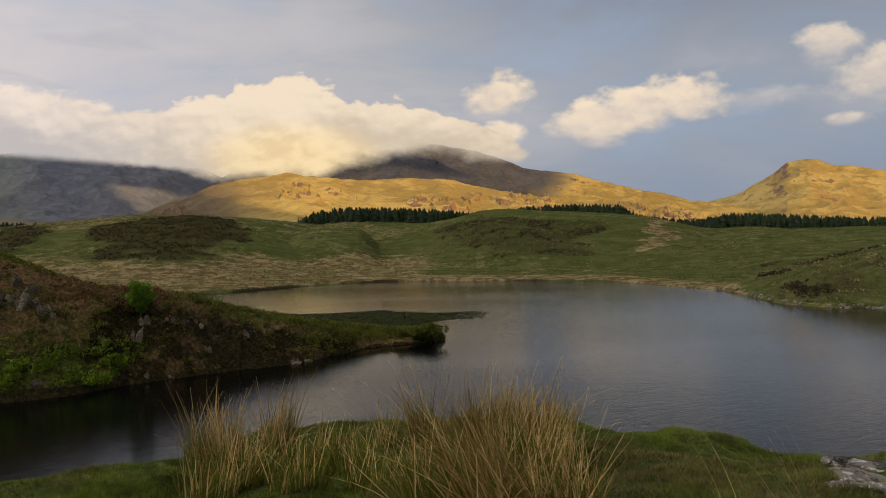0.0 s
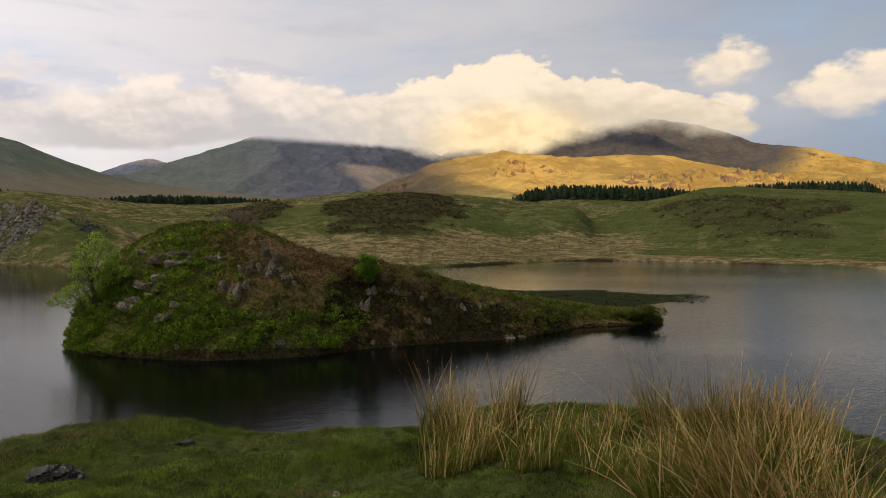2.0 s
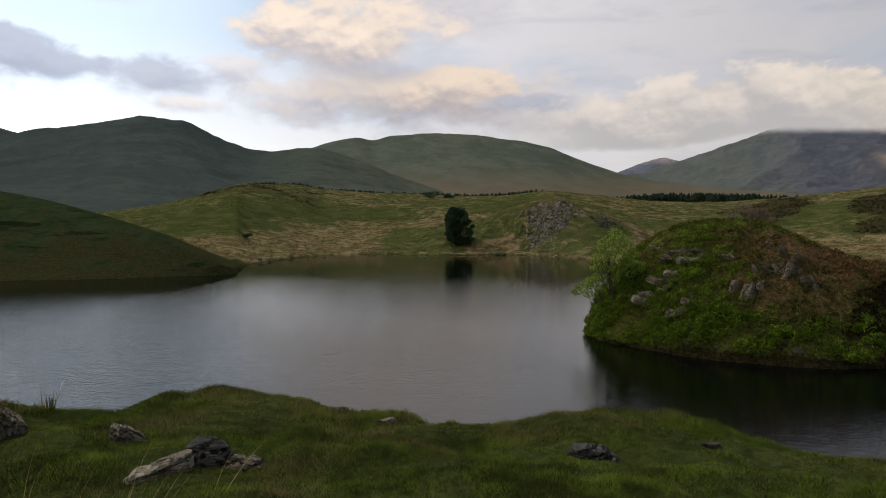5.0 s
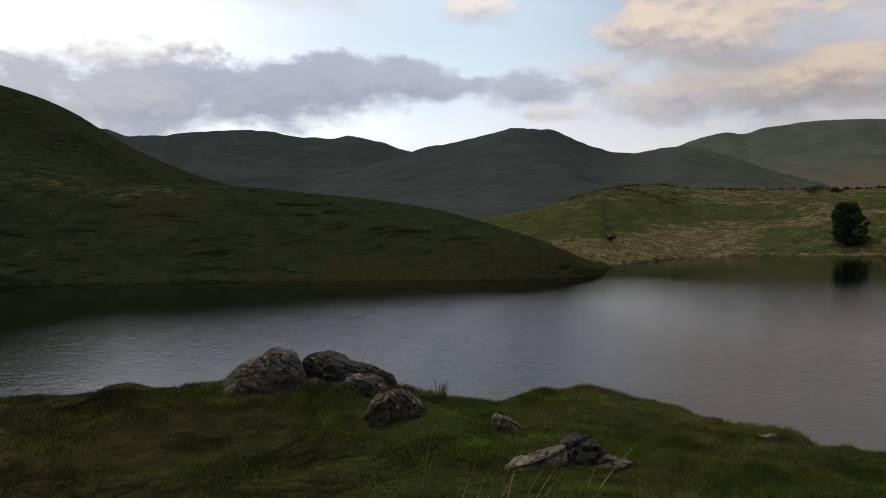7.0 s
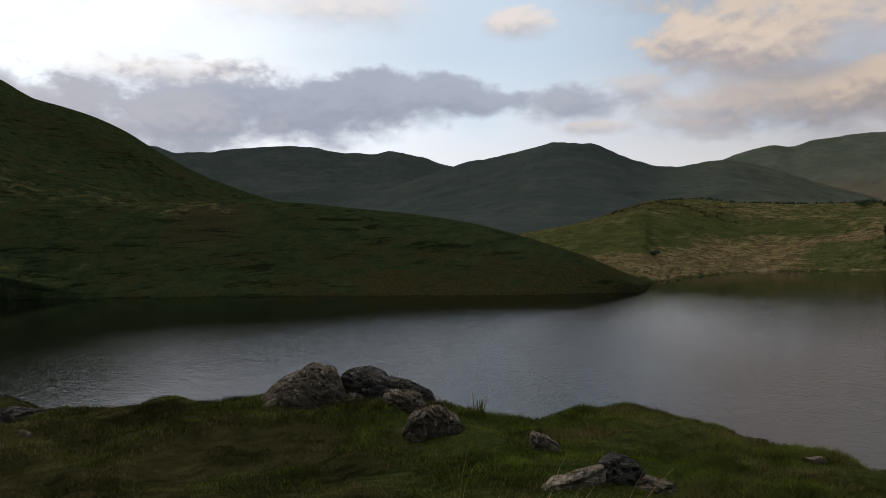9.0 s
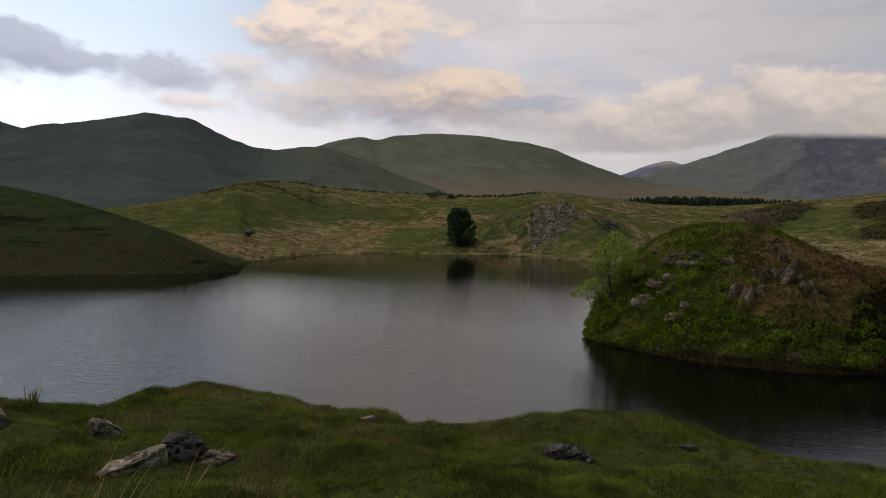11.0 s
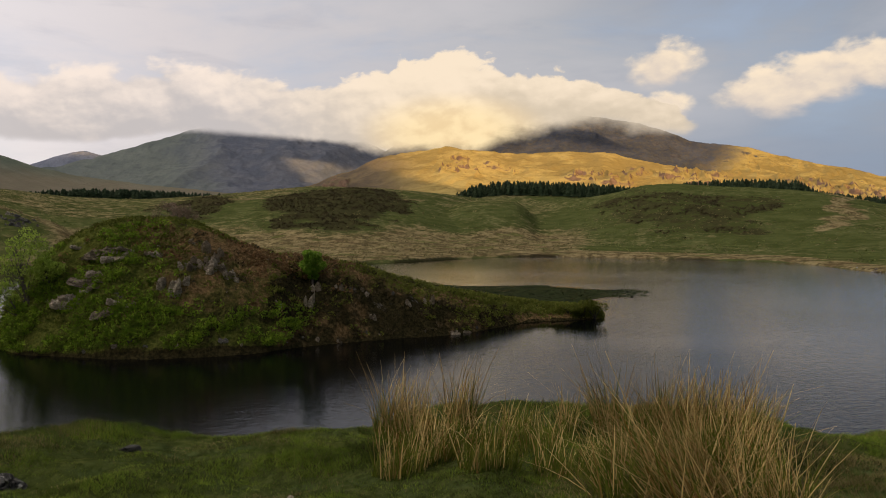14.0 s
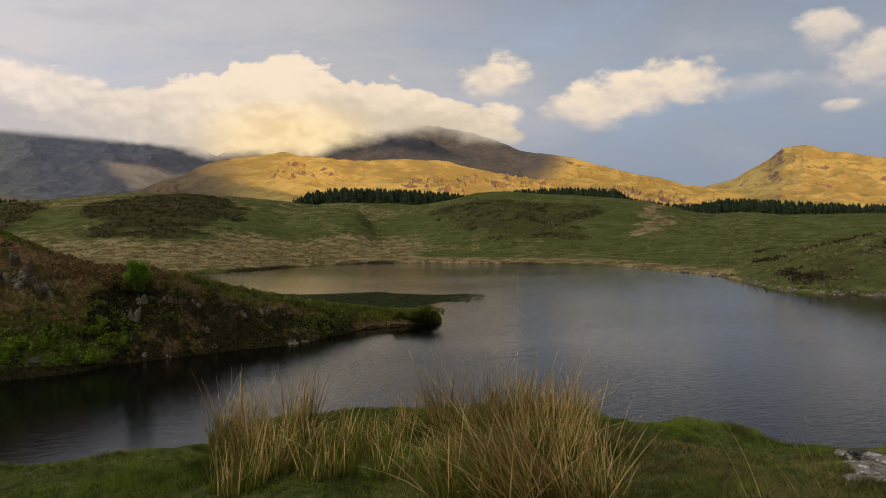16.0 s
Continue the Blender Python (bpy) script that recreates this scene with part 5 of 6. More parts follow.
def layered_mesh(width, depth, profile, seed, dip=35.0, layer=0.055, square=0.62, rough=1.0, n=44, m=26):
    """A bedded boulder: cross-sections along x whose height follows profile (u from -1 to 1, height), split into beds by slanting joints."""
    top = spline(profile)
    u = np.linspace(-1, 1, n)
    H = np.maximum(top(u), 0.0) + 0.06
    D = depth * 0.5 * np.clip(1 - np.abs(u) ** 3.2, 0, 1) ** 0.45 * (0.8 + 0.2 * H / H.max())
    phi = np.linspace(0, np.pi, m)
    U, P = np.meshgrid(u, phi, indexing="ij")
    c, q = np.cos(P), np.sin(P)
    x = U * width / 2
    y = np.sign(c) * np.abs(c) ** square * D[:, None]
    z = q ** square * H[:, None] - 0.06
    off = seed * 3.7
    warp = 0.35 * width * fbm(x + off, y + z * 1.3, width * 0.6, 3, 0.5, seed)
    k = (z * math.cos(radians(dip)) - x * math.sin(radians(dip)) + warp * 0.25 + 0.25 * y) / layer
    saw = k - np.floor(k)
    bed = np.where(saw < 0.82, 0.3 + 0.7 * lattice(np.floor(k).astype(np.int64), np.full(k.shape, seed), 3), -0.9)
    lump = fbm(x + off, y * 1.1 + z, width * 0.45, 4, 0.55, seed + 1)
    grow = rough * (0.016 * bed + 0.10 * lump * (width + depth) * 0.5) * q ** 0.3
    x, y, z = x + grow * U * 0.5, y + grow * np.sign(c) * np.abs(c) ** 0.5, z + grow * q
    verts = np.stack([x, y, z], -1).reshape(-1, 3).tolist()
    return verts, grid_faces(n, m) + [tuple(range(m)), tuple(range((n - 1) * m, n * m))[::-1]]


def crag_block(name, label, x, y, size, turn, mat, seed, fn):
    """A block of bedded rock (wide, deep, high) that stands out of the turf, with a broken, sloping top."""
    rnd = random.Random(seed)
    w, d, h = size
    tip = rnd.uniform(-0.5, 0.5)
    prof = [(-1, 0.25 * h), (-0.85, h * rnd.uniform(0.55, 0.8)), (tip - 0.3, h * rnd.uniform(0.8, 0.95)), (tip, h), (tip + 0.3, h * rnd.uniform(0.8, 1.0)), (0.88, h * rnd.uniform(0.4, 0.7)), (1, 0.2 * h)]
    ob = mesh_object(name, *layered_mesh(w, d, prof, seed, rnd.uniform(-30, 60), 0.16 * h + 0.04, 0.72, 2.8, 26, 16), mat, False)
    ob.location = (x, y, ground_at(x, y, fn) - 0.16 * h)
    ob.rotation_euler = (radians(rnd.uniform(-14, 14)), radians(rnd.uniform(-16, 16)), radians(turn))
    return tagged(ob, label, "rock")


ISLE_ROCKS = [(-31.33, 42.03, 0.95, 0.47), (-31.2, 40.87, 1.74, 0.46), (-30.55, 40.31, 1.14, 0.3), (-28.61, 39.29, 1.02, 0.58), (-25.47, 41.49, 1.15, 1.35), (-25.28, 42.56, 0.7, 0.95), (-24.73, 43.32, 0.75, 0.8), (-23.44, 43.91, 0.9, 1.0),
              (-22.81, 44.07, 0.6, 0.52), (-27.3, 39.92, 0.44, 0.29), (-27.45, 42.76, 0.92, 0.31), (-29.49, 42.42, 0.78, 0.27), (-18.86, 46.64, 0.55, 1.4), (-18.85, 47.87, 0.62, 0.77), (-13.11, 50.84, 0.47, 0.75), (-12.03, 52.48, 0.56, 1.0),
              (-15.01, 48.63, 0.46, 0.46), (-16.5, 46.08, 0.29, 0.29), (-10.0, 51.36, 0.55, 0.24), (-9.25, 52.27, 0.48, 0.24), (-15.9, 49.61, 0.55, 0.39), (-17.38, 48.62, 0.54, 0.46), (-20.03, 44.63, 0.33, 0.33)]


def island_rocks():
    rnd = random.Random(76)
    for i, (x, y, w, h) in enumerate(ISLE_ROCKS):
        flat = h < 0.6 * w
        away = Vector((x, y, 0)).normalized()
        side = Vector((away.y, -away.x, 0))
        turn = math.degrees(math.atan2(side.y, side.x))
        blocks = 3 if w > 0.7 else 2
        for k in range(blocks):     # an outcrop is several blocks split along its joints
            off = (k - (blocks - 1) / 2) * w * (0.45 if flat else 0.62)
            p = Vector((x, y, 0)) + side * (off + rnd.uniform(-0.1, 0.1) * w) + away * rnd.uniform(-0.2, 0.3) * w * (k != 1)
            g = rnd.uniform(0.55, 0.9) * (1.0 if k == blocks // 2 else 0.7) * (1.15 if i == 4 and k == 1 else 0.85)
            size = (w * 1.7 * g, w * 1.0 * g, h * 0.95 * g) if flat else (w * 1.0 * g, w * 0.8 * g, h * 1.2 * g)
            label = "flat pale ledge of layered stone" if flat else "pale upright block of cracked crag"
            mat = PALEROCK if i in (4, 12) or (i + k) % 2 else CRAG
            ob = crag_block("ledge" if flat else "crag", label, p.x, p.y, size, turn + rnd.uniform(-14, 14), mat, 300 + 7 * i + k, isle_z)
            ob.parent = ISLAND
            del ob["category"]
    rnd = random.Random(78)
    for i in range(20):     # more broken ledges stepping up the slope, and blocks round the crag
        az, u = (rnd.uniform(34.5, 39.5), rnd.uniform(0.25, 0.8)) if i < 9 else (rnd.gauss(28.9, 0.8), rnd.uniform(0.38, 0.62))
        q = np.array([az])
        r = float(ISLE_FRONT(q)[0] + u * ISLE_WIDE(q)[0])
        x, y = -r * math.sin(radians(az)), r * math.cos(radians(az))
        w = rnd.uniform(0.35, 0.95)
        size = (w * 1.7, w * 1.0, w * 0.30) if i < 9 else (w * 0.65, w * 0.6, w * 0.85)
        ob = crag_block("ledge" if i < 9 else "crag", "weathered broken ledge of grey-tan stone", x, y, size, az + rnd.uniform(-15, 15), CRAG if i % 2 else PALEROCK, 470 + i, isle_z)
        ob.parent = ISLAND
        del ob["category"]
    rnd = random.Random(77)
    for i in range(34):     # small stones along the waterline and in the crag
        az = rnd.uniform(3, 41)
        r = float(ISLE_FRONT(np.array([az]))[0]) + rnd.choice((0.25, 0.5, rnd.uniform(2, 6)))
        x, y = -r * math.sin(radians(az)), r * math.cos(radians(az))
        s = rnd.uniform(0.18, 0.45)
        rock("stone", "small weathered stone on the island slope", x, y, (s * 1.3, s, s * 0.8), rnd.uniform(0, 180), ROCK if i % 2 else DARKROCK, 400 + i, isle_z, "island stones", sink=0.35, cuts=16, sub=2)


def far_rocks():
    """Boulders and scree of the crag on the far shore."""
    rnd = random.Random(91)
    for i in range(210):
        k = rnd.random() ** 0.75
        az = rnd.gauss(45.2 + 0.8 * (1 - k), 0.75 + 0.55 * k)
        r = 171 + 25 * k
        if i > 175:     # a darker outcrop beside it
            az, r, k = rnd.gauss(41.3, 0.5), rnd.uniform(182, 193), 0.7
        x, y = -r * math.sin(radians(az)), r * math.cos(radians(az))
        s = rnd.uniform(0.5, 1.6) * (0.5 + 0.8 * k * k)
        rock("boulder", "grey boulder in the scree of the far crag", x, y, (s * 1.4, s, s * rnd.uniform(0.7, 1.4)), rnd.uniform(0, 180), DARKROCK if i > 175 else (PALEROCK if i % 2 == 0 else ROCK), 500 + i, ground_z, "crag boulders", (rnd.uniform(-15, 15), rnd.uniform(-15, 15)), 0.3, 16, 2)
    for i in range(46):     # stones at the edge of the far shore
        az = rnd.choice((rnd.uniform(38, 54), rnd.uniform(-32, -16), rnd.uniform(55, 68)))
        r = float(FAR_SHORE(np.array([az]))[0]) + rnd.uniform(0.3, 2.2)
        x, y = -r * math.sin(radians(az)), r * math.cos(radians(az))
        s = rnd.uniform(0.25, 0.7)
        rock("shore_stone", "grey stone on the lake shore", x, y, (s * 1.5, s, s * 0.7), rnd.uniform(0, 180), ROCK, 600 + i, ground_z, "shore stones", sub=1)
    for i in range(44):     # a stony edge round the low spit
        az = rnd.uniform(-31, -16.5)
        r = float(FAR_SHORE(np.array([az]))[0]) + rnd.uniform(-0.2, 1.6)
        x, y = -r * math.sin(radians(az)), r * math.cos(radians(az))
        s = rnd.uniform(0.25, 0.65)
        rock("shore_stone", "pale stone at the water's edge of the spit", x, y, (s * 1.6, s, s * 0.6), rnd.uniform(0, 180), WHITEROCK if i % 2 else ROCK, 660 + i, ground_z, "shore stones", sub=1)


def bank_rocks():
    def at(az, r):
        return -r * math.sin(radians(az)), r * math.cos(radians(az))

    def boulder(label, az, r, width, depth, profile, mat, seed, dip, sink=0.03, turn=0.0, layer=0.055, square=0.62):
        x, y = at(az, r)
        ob = mesh_object("boulder", *layered_mesh(width, depth, profile, seed, dip, layer, square), mat, False)
        ob.location = (x, y, ground_at(x, y) - sink)
        ob.rotation_euler = (0, 0, radians(az + turn))
        return tagged(ob, label, "rock", "bank rocks")
    boulder("large layered grey boulder on the bank edge", 94.6, 8.35, 1.12, 0.75, [(-1, 0.02), (-0.7, 0.10), (-0.4, 0.24), (0.0, 0.37), (0.3, 0.44), (0.62, 0.43), (0.8, 0.32), (0.92, 0.15), (1, 0.04)], ROCK, 741, 38, 0.10)
    boulder("long low grey boulder sloping to the bank edge", 88.2, 8.6, 1.10, 0.6, [(-1, 0.10), (-0.92, 0.32), (-0.7, 0.40), (-0.3, 0.38), (0.1, 0.31), (0.5, 0.25), (0.82, 0.17), (0.96, 0.08), (1, 0.02)], DARKROCK, 742, -22, 0.10)
    boulder("squat brown-grey wedge of stone in the turf", 86.6, 7.75, 0.52, 0.42, [(-1, 0.14), (-0.85, 0.22), (-0.3, 0.26), (0.3, 0.23), (0.75, 0.13), (1, 0.02)], ROCK, 743, -30, 0.09)
    boulder("dark split boulder with slanting joints", 84.0, 6.95, 0.38, 0.34, [(-1, 0.08), (-0.8, 0.23), (-0.2, 0.25), (0.35, 0.21), (0.8, 0.13), (1, 0.02)], ROCK, 744, -48, 0.08, 0.0, 0.045)
    boulder("brown stone leaning on a split boulder", 86.0, 6.9, 0.24, 0.26, [(-1, 0.02), (-0.5, 0.12), (0.1, 0.18), (0.7, 0.19), (1, 0.06)], ROCK, 745, 40, 0.02)
    boulder("small lichen-spotted stone leaning in grass", 76.3, 6.05, 0.26, 0.16, [(-1, 0.08), (-0.8, 0.15), (-0.2, 0.13), (0.4, 0.09), (1, 0.01)], PALEROCK, 746, -35, 0.01, 0.0, 0.03)
    boulder("dark lichen-marked boulder in the grass", 71.0, 5.2, 0.33, 0.30, [(-1, 0.05), (-0.8, 0.13), (-0.3, 0.165), (0.3, 0.15), (0.75, 0.09), (1, 0.01)], DARKROCK, 747, 15, 0.02, 0.0, 0.06, 0.75)
    boulder("pale sloping slab beside a dark boulder", 74.4, 4.98, 0.40, 0.22, [(-1, 0.0), (-0.6, 0.05), (0.0, 0.085), (0.6, 0.13), (0.9, 0.14), (1, 0.06)], PALEROCK, 748, 20, 0.01, 12.0, 0.05)
    boulder("flat low stone half sunk in grass", 68.6, 5.1, 0.28, 0.16, [(-1, 0.02), (-0.5, 0.06), (0.3, 0.05), (1, 0.01)], ROCK, 749, 10, 0.01)
    boulder("long grey rock ledge at the bank edge", 115.6, 9.5, 1.5, 0.7, [(-1, 0.1), (-0.6, 0.22), (-0.1, 0.20), (0.3, 0.13), (0.7, 0.08), (1, 0.01)], DARKROCK, 750, 12, 0.03)
    boulder("low dark stone in the turf", 42.7, 5.55, 0.38, 0.26, [(-1, 0.0), (-0.6, 0.07), (-0.1, 0.085), (0.4, 0.08), (0.8, 0.04), (1, 0.0)], DARKROCK, 751, 18, 0.01, 0.0, 0.04)
    rows = [  # label, azimuth, distance, size (deep, wide, high), material, seed
        ("grey broken stone at the foot of a boulder", 90.6, 8.1, (0.20, 0.24, 0.16), ROCK, 761),
        ("tiny pale stone in short grass", 23.0, 4.5, (0.04, 0.05, 0.04), PALEROCK, 754),
        ("small grey stone in the grass", 112.6, 8.3, (0.12, 0.18, 0.08), ROCK, 755),
        ("flat grey stone in the grass", 114.8, 6.0, (0.16, 0.28, 0.06), ROCK, 756),
        ("small stone on the bank shoulder", 61.8, 7.2, (0.14, 0.26, 0.08), ROCK, 757),
        ("small stone on the grassy bank", 57.9, 6.35, (0.12, 0.18, 0.06), ROCK, 758),
        ("small half-buried stone near the turf edge", 34.4, 6.35, (0.12, 0.20, 0.06), DARKROCK, 760),
    ]
    for label, az, r, size, mat, seed in rows:
        x, y = at(az, r)
        rock("stone", label, x, y, size, az - 90, mat, seed, ground_z, "bank rocks", (0, 0), 0.26, 11, 3)
    # outcrop of cracked lichened slabs to the right
    rnd = random.Random(5)
    for i in range(30):
        az, r = rnd.uniform(-39, -30.4), rnd.uniform(5.7, 6.6)
        x, y = at(az, r)
        w, h = rnd.uniform(0.22, 0.5), rnd.uniform(0.035, 0.075)
        ob = mesh_object("slab", *layered_mesh(w, w * rnd.uniform(0.5, 0.8), [(-1, 0.5 * h), (-0.7, h), (0.0, h * 0.9), (0.6, h * 0.8), (1, 0.3 * h)], 720 + i, rnd.uniform(-6, 6), 0.02, 0.35, 0.5, 20, 12), WHITEROCK if i % 4 else DARKROCK, False)
        ob.location = (x, y, ground_at(x, y) - 0.012)
        ob.rotation_euler = (radians(rnd.uniform(-4, 4)), radians(rnd.uniform(-4, 4)), radians(az + rnd.uniform(-25, 25)))
        tagged(ob, "flat cracked slab white with lichen" if i % 4 else "dark flat slab between lichened stones", "rock", "slab outcrop")


# ---- rushes and turf on the near bank ----
def blades(x, y, z, height, width, lean_dir, lean, curl, rs, segs=3):
    """Thin curved stems: arrays of vertices and faces."""
    n = len(x)
    side = lean_dir + np.pi / 2 + rs.uniform(-0.9, 0.9, n)
    t = np.linspace(0, 1, segs + 1)
    bend = (lean[:, None] * t + curl[:, None] * t ** 2.4) * height[:, None]
    zz = z[:, None] + height[:, None] * t * np.sqrt(np.clip(1 - (lean[:, None] * 0.7) ** 2, 0.15, 1)) - np.clip(curl[:, None] - 0.4, 0, 2) * height[:, None] * t ** 3 * 0.6
    cx, cy = x[:, None] + np.cos(lean_dir)[:, None] * bend, y[:, None] + np.sin(lean_dir)[:, None] * bend
    w = width[:, None] * (1 - 0.8 * t) / 2
    L = np.stack([cx - np.cos(side)[:, None] * w, cy - np.sin(side)[:, None] * w, zz], -1)
    R = np.stack([cx + np.cos(side)[:, None] * w, cy + np.sin(side)[:, None] * w, zz], -1)
    v = np.stack([L, R], 2).reshape(-1, 3)
    k = np.arange(n)[:, None] * 2 * (segs + 1) + 2 * np.arange(segs)[None]
    f = np.stack([k, k + 1, k + 3, k + 2], -1).reshape(-1, 4)
    return v, f


# clumps: x, y, spread, stem height, dry stems, green stems, lean (towards +x positive), how far it leans
RUSHES = [(-1.54, 5.75, 0.20, 0.80, 200, 50, 0.10, 0.20), (-1.29, 5.45, 0.20, 0.70, 170, 50, -0.1, 0.22), (-1.12, 5.1, 0.20, 0.60, 90, 70, 0.1, 0.25), (-1.12, 6.2, 0.13, 0.84, 150, 40, 0.0, 0.20), (-0.82, 5.6, 0.22, 0.50, 60, 110, 0.1, 0.3),
          (-0.62, 6.1, 0.16, 0.52, 60, 70, 0.0, 0.28), (-0.22, 6.4, 0.10, 0.62, 60, 25, 0.05, 0.2), (-0.37, 5.6, 0.24, 0.46, 60, 130, -0.1, 0.3), (0.11, 6.3, 0.12, 0.92, 110, 40, -0.12, 0.2), (0.35, 6.0, 0.20, 0.62, 110, 90, 0.1, 0.3),
          (0.55, 6.1, 0.20, 0.86, 190, 60, 0.02, 0.22), (0.80, 6.0, 0.20, 0.86, 230, 60, 0.02, 0.22), (1.02, 5.9, 0.18, 0.84, 230, 60, 0.04, 0.22), (1.14, 5.75, 0.12, 0.70, 110, 40, 0.06, 0.22), (0.68, 5.5, 0.22, 0.66, 150, 90, -0.1, 0.35), (1.02, 5.3, 0.18, 0.6, 130, 70, 0.0, 0.3),
          (0.23, 5.2, 0.24, 0.50, 70, 120, -0.1, 0.35), (-0.67, 4.8, 0.2, 0.52, 60, 80, 0.0, 0.3), (-0.17, 4.9, 0.22, 0.48, 60, 90, 0.0, 0.35), (-1.27, 4.75, 0.18, 0.55, 70, 50, 0.1, 0.25),
          (0.75, 4.45, 0.16, 1.05, 150, 20, -0.55, 0.4), (0.48, 4.25, 0.16, 1.05, 150, 20, -0.55, 0.4), (0.98, 4.5, 0.15, 0.95, 110, 25, -0.4, 0.4), (1.16, 4.75, 0.13, 0.75, 70, 25, -0.3, 0.4), (0.13, 4.2, 0.15, 0.75, 50, 30, -0.4, 0.45), (-7.45, 1.15, 0.05, 0.36, 14, 12, 0.0, 0.2)]


def rushes():
    for i, (x, y, spread, h, dry, green, lx, amt) in enumerate(RUSHES):
        rs = np.random.RandomState(900 + i)
        ob = empty("rush_clump", (x, y, ground_at(x, y) - 0.02))
        for nm, cnt, mat, hs, lab in (("dry_tuft", dry, RUSH, 1.0, "straw-coloured dead stems"), ("green_tuft", green, RUSHGREEN, 0.74, "green living stems")):
            n = int(cnt * (0.95 if hs == 1.0 else 3.2))
            q, a = spread * np.sqrt(rs.rand(n)), rs.uniform(0, 6.283, n)
            px, py = q * np.cos(a), q * np.sin(a)
            pz = ground_z(x + px, y + py) - ob.location.z - 0.03
            d = np.where(rs.rand(n) < 0.55 + 0.4 * abs(lx), 0.0 if lx >= 0 else np.pi, a) + rs.normal(0, 0.55, n)
            L = np.clip(np.abs(rs.normal(0.10 + abs(lx) * 0.9, amt * 0.6, n)), 0, 0.95)
            curl = np.where(rs.rand(n) < 0.12, rs.uniform(0.3, 0.9, n), rs.uniform(0, 0.18, n))
            hh = 0.78 * h * hs * np.clip(rs.normal(0.64, 0.2, n), 0.22, 1.1)
            v, f = blades(px, py, pz, hh, rs.uniform(0.007, 0.0145, n), d, L, curl, rs, 4)
            part(nm, v.tolist(), f.tolist(), mat, ob, lab, False)
        tagged(ob, "clump of straw-coloured rushes with green bases" if dry > green else "green rush clump with a few dry stems", "rushes", "rushes on the bank")
    # single long stalks
    rs = np.random.RandomState(33)
    spots = [(2.1, 4.4, -0.3), (2.3, 4.6, -0.5), (2.65, 4.9, -0.3), (1.95, 4.35, -0.4), (2.45, 4.3, -0.5), (-4.3, 0.75, 0.3), (-4.4, 0.95, 0.5), (-4.3, 1.05, 0.2), (-4.35, 1.2, 0.6), (-4.5, 0.6, 0.1), (-7.7, 0.35, 0.1), (-4.2, 1.5, 0.6)]
    for x, y, l in spots:
        n = 3
        px, py = rs.normal(0, 0.05, n), rs.normal(0, 0.05, n)
        ob = empty("grass_stalk", (x, y, ground_at(x, y)))
        v, f = blades(px, py, np.full(n, -0.02), rs.uniform(0.25, 0.5, n), np.full(n, 0.005), np.where(l > 0, 0.6, 2.7) + rs.normal(0, 0.3, n), np.full(n, abs(l)), np.full(n, 0.15), rs, 4)
        part("stem", v.tolist(), f.tolist(), RUSH, ob, "", False)
        tagged(ob, "thin dry grass stalks bending over the turf", "grass stalk", "dry stalks")


def reflection_mat():
    """A made-up mat of small floating leaves that stands for the dark hill reflection behind the island."""
    rs = np.random.RandomState(95)
    n = 42000
    az, r = rs.uniform(-5.0, 24, n), rs.uniform(62, 93, n)
    x, y = -r * np.sin(np.radians(az)), r * np.cos(np.radians(az))
    edge = 5.0 * fbm(x, y, 9, 3, 0.5, 96)
    k = (rs.rand(n) < smooth(az + 0.5 * edge, -4.5, 1.5)) & (r + edge < 89.5) & (r > 64 + 16 * smooth(az, 5, -1)) & (isle_z(x, y) < -0.05)
    x, y = x[k], y[k]
    m = len(x)
    a, s = rs.uniform(0, 6.283, m), rs.uniform(0.07, 0.17, m)
    corner = np.arange(6)[None] * (np.pi / 3) + a[:, None]
    z = 0.012 + rs.uniform(0, 0.02, m)[:, None] + 0.018 * np.sin(corner - a[:, None] + 1.0)
    v = np.stack([x[:, None] + s[:, None] * 1.3 * np.cos(corner), y[:, None] + s[:, None] * np.sin(corner), z], -1).reshape(-1, 3)
    ob = mesh_object("reflection_mat", v.tolist(), np.arange(m * 6).reshape(-1, 6).tolist(), DARK_MAT, False)
    return tagged(ob, "dull olive leaf mat standing for a dark reflection", "water plants", kind="stuff")


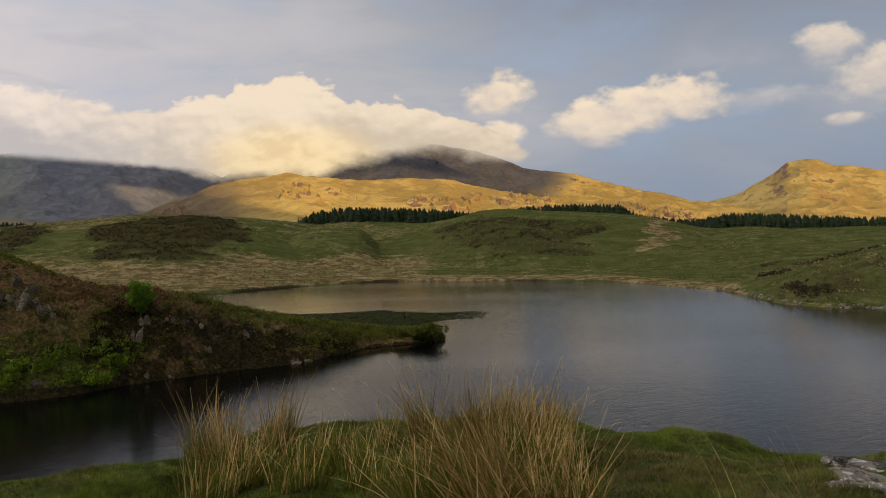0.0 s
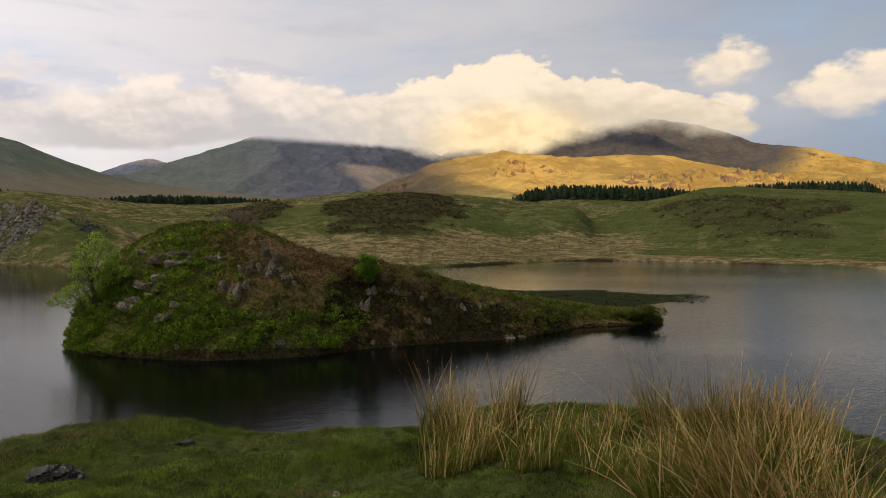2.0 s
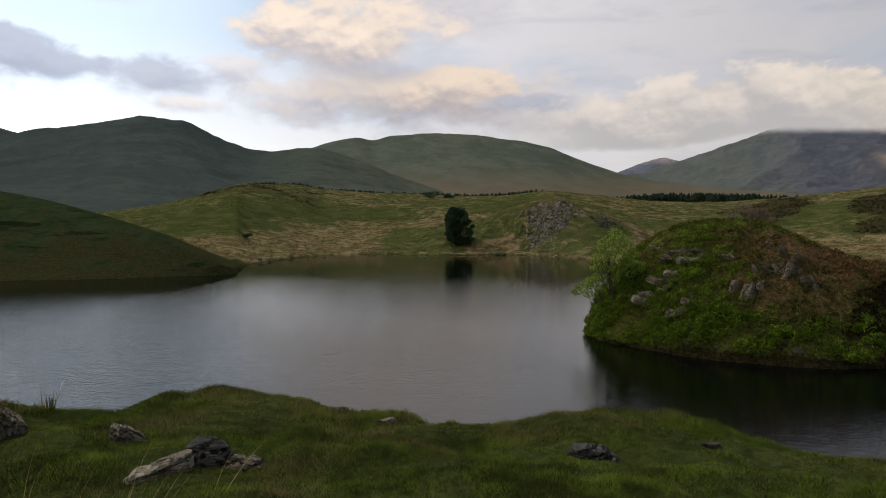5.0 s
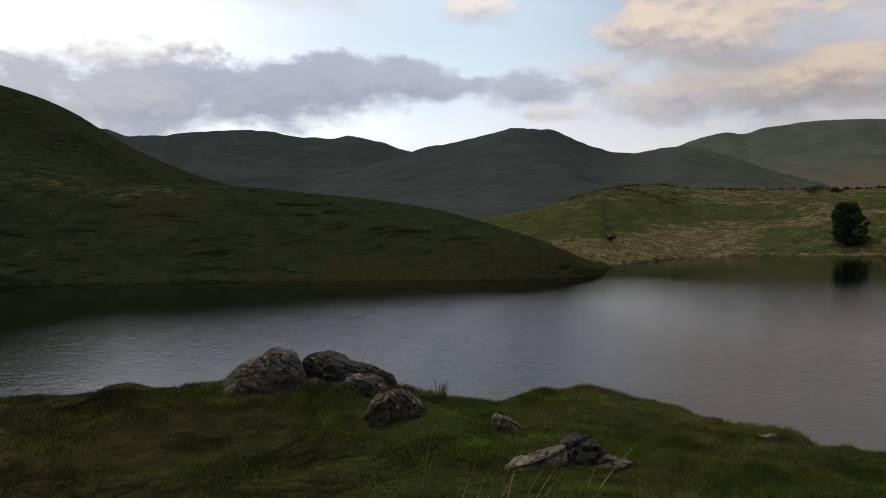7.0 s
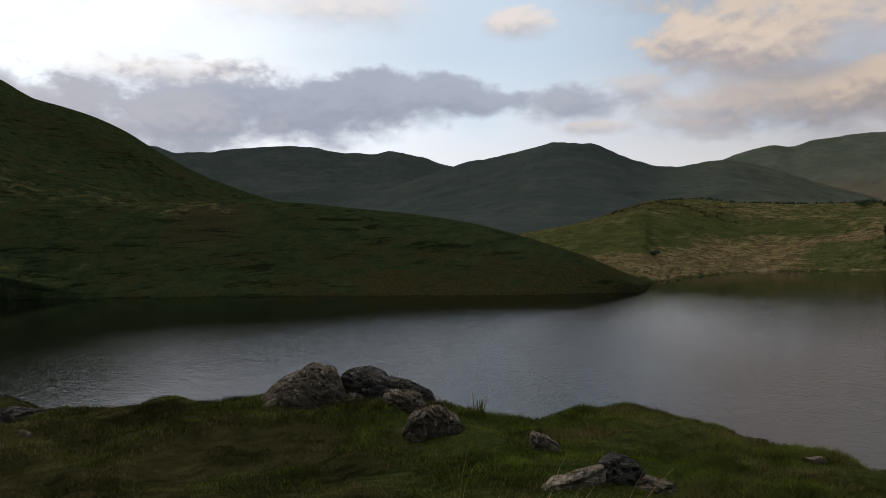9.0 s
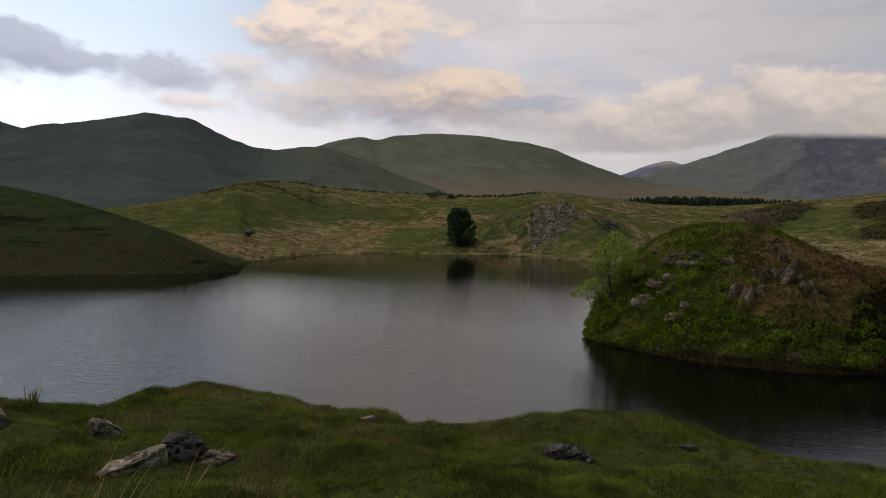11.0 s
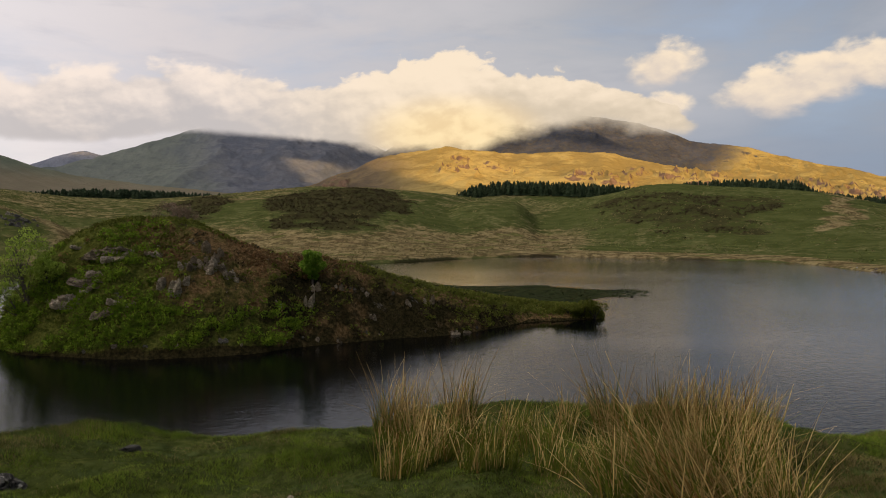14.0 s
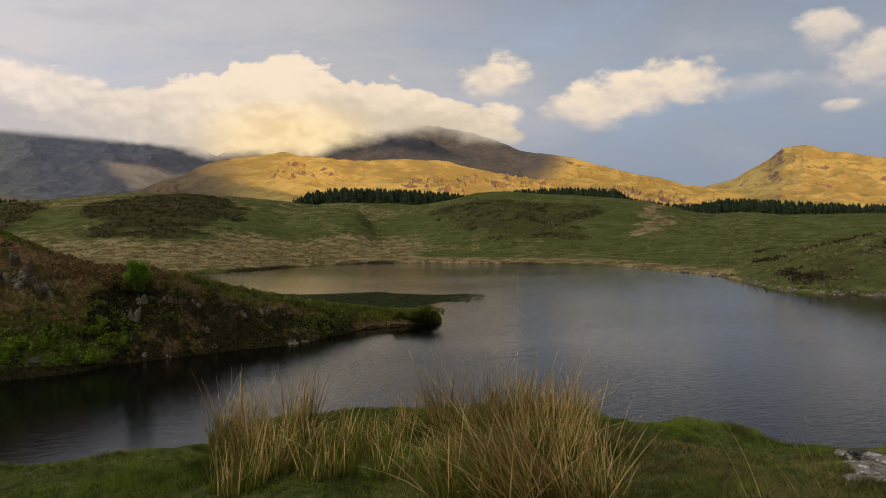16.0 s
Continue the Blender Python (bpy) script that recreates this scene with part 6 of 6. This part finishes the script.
def turf():
    rs = np.random.RandomState(70)
    n = 860000
    az = rs.uniform(-33, 119, n)
    edge = 1.72 / np.tan(np.radians(EDGE_DIP(az)))
    r = np.sqrt(rs.uniform(3.3 ** 2, (edge + 1.0) ** 2))
    x, y = -r * np.sin(np.radians(az)), r * np.cos(np.radians(az))
    clump = fbm(x, y, 0.5, 3, 0.6, 77)
    k = rs.rand(n) < 0.72 + 1.0 * clump - 0.12 * smooth(az, 78, 96)
    x, y, r, clump = x[k], y[k], r[k], clump[k]
    m = len(x)
    h = (0.012 + 0.026 * rs.rand(m) ** 1.5) * (1 + 1.3 * np.clip(clump, -0.3, 0.4)) * (1 + 0.25 * smooth(r, 5, 8))
    v, f = blades(x, y, ground_z(x, y) - 0.005, h, rs.uniform(0.0026, 0.006, m), rs.uniform(0, 6.283, m), rs.uniform(0.2, 0.95, m), rs.uniform(0, 0.5, m), rs, 1)
    dry = rs.rand(m) < 0.10 + 1.2 * np.clip(fbm(x, y, 0.9, 4, 0.6, 78) + 0.34 * smooth(-polar(x, y)[0], 6, 14), -0.07, 0.5)
    pa = polar(x, y)[0]
    moss = ~dry & (rs.rand(m) < 0.10 + 0.68 * smooth(pa, 76, 94) + 0.05 * smooth(pa, -5, -15) + 0.8 * fbm(x, y, 0.7, 4, 0.6, 79))
    for nm, sel, mat, lab in (("dark_moss", moss, MOSSBLADE, "dark brown-green moss among the turf"), ("turf_grass", ~dry & ~moss, BLADE, "short green turf on the bank"), ("dry_grass", dry, DRYBLADE, "withered straw grass in the turf")):
        q = np.where(sel)[0]
        idx = (q[:, None] * 4 + np.arange(4)[None]).ravel()
        ob = mesh_object(nm, v[idx].tolist(), (np.arange(len(q))[:, None] * 4 + np.array([0, 1, 3, 2])[None]).tolist(), mat, False)
        tagged(ob, lab, "grass", kind="stuff")


DRYBLADE = mat_leaf("withered_blade", (0.20, 0.15, 0.055), (0.33, 0.26, 0.11), 0.3)
MOSSBLADE = mat_leaf("dark_moss_blade", (0.027, 0.031, 0.008), (0.070, 0.066, 0.018), 0.2)
DARK_MAT = mat_leaf("olive_reflection_mat", (0.030, 0.040, 0.011), (0.052, 0.063, 0.019), 0.1)
OLIVE = mat_leaf("olive_tuft", (0.13, 0.16, 0.040), (0.25, 0.26, 0.08), 0.3)
FARSTRAW = mat_leaf("withered_tussock", (0.23, 0.190, 0.085), (0.37, 0.30, 0.14), 0.3)
lone_tree()
island_trees()
bushes()
conifer_woods()
island_cover()
moor_cover()
bank_rocks()
island_rocks()
far_rocks()
rushes()
reflection_mat()
turf()
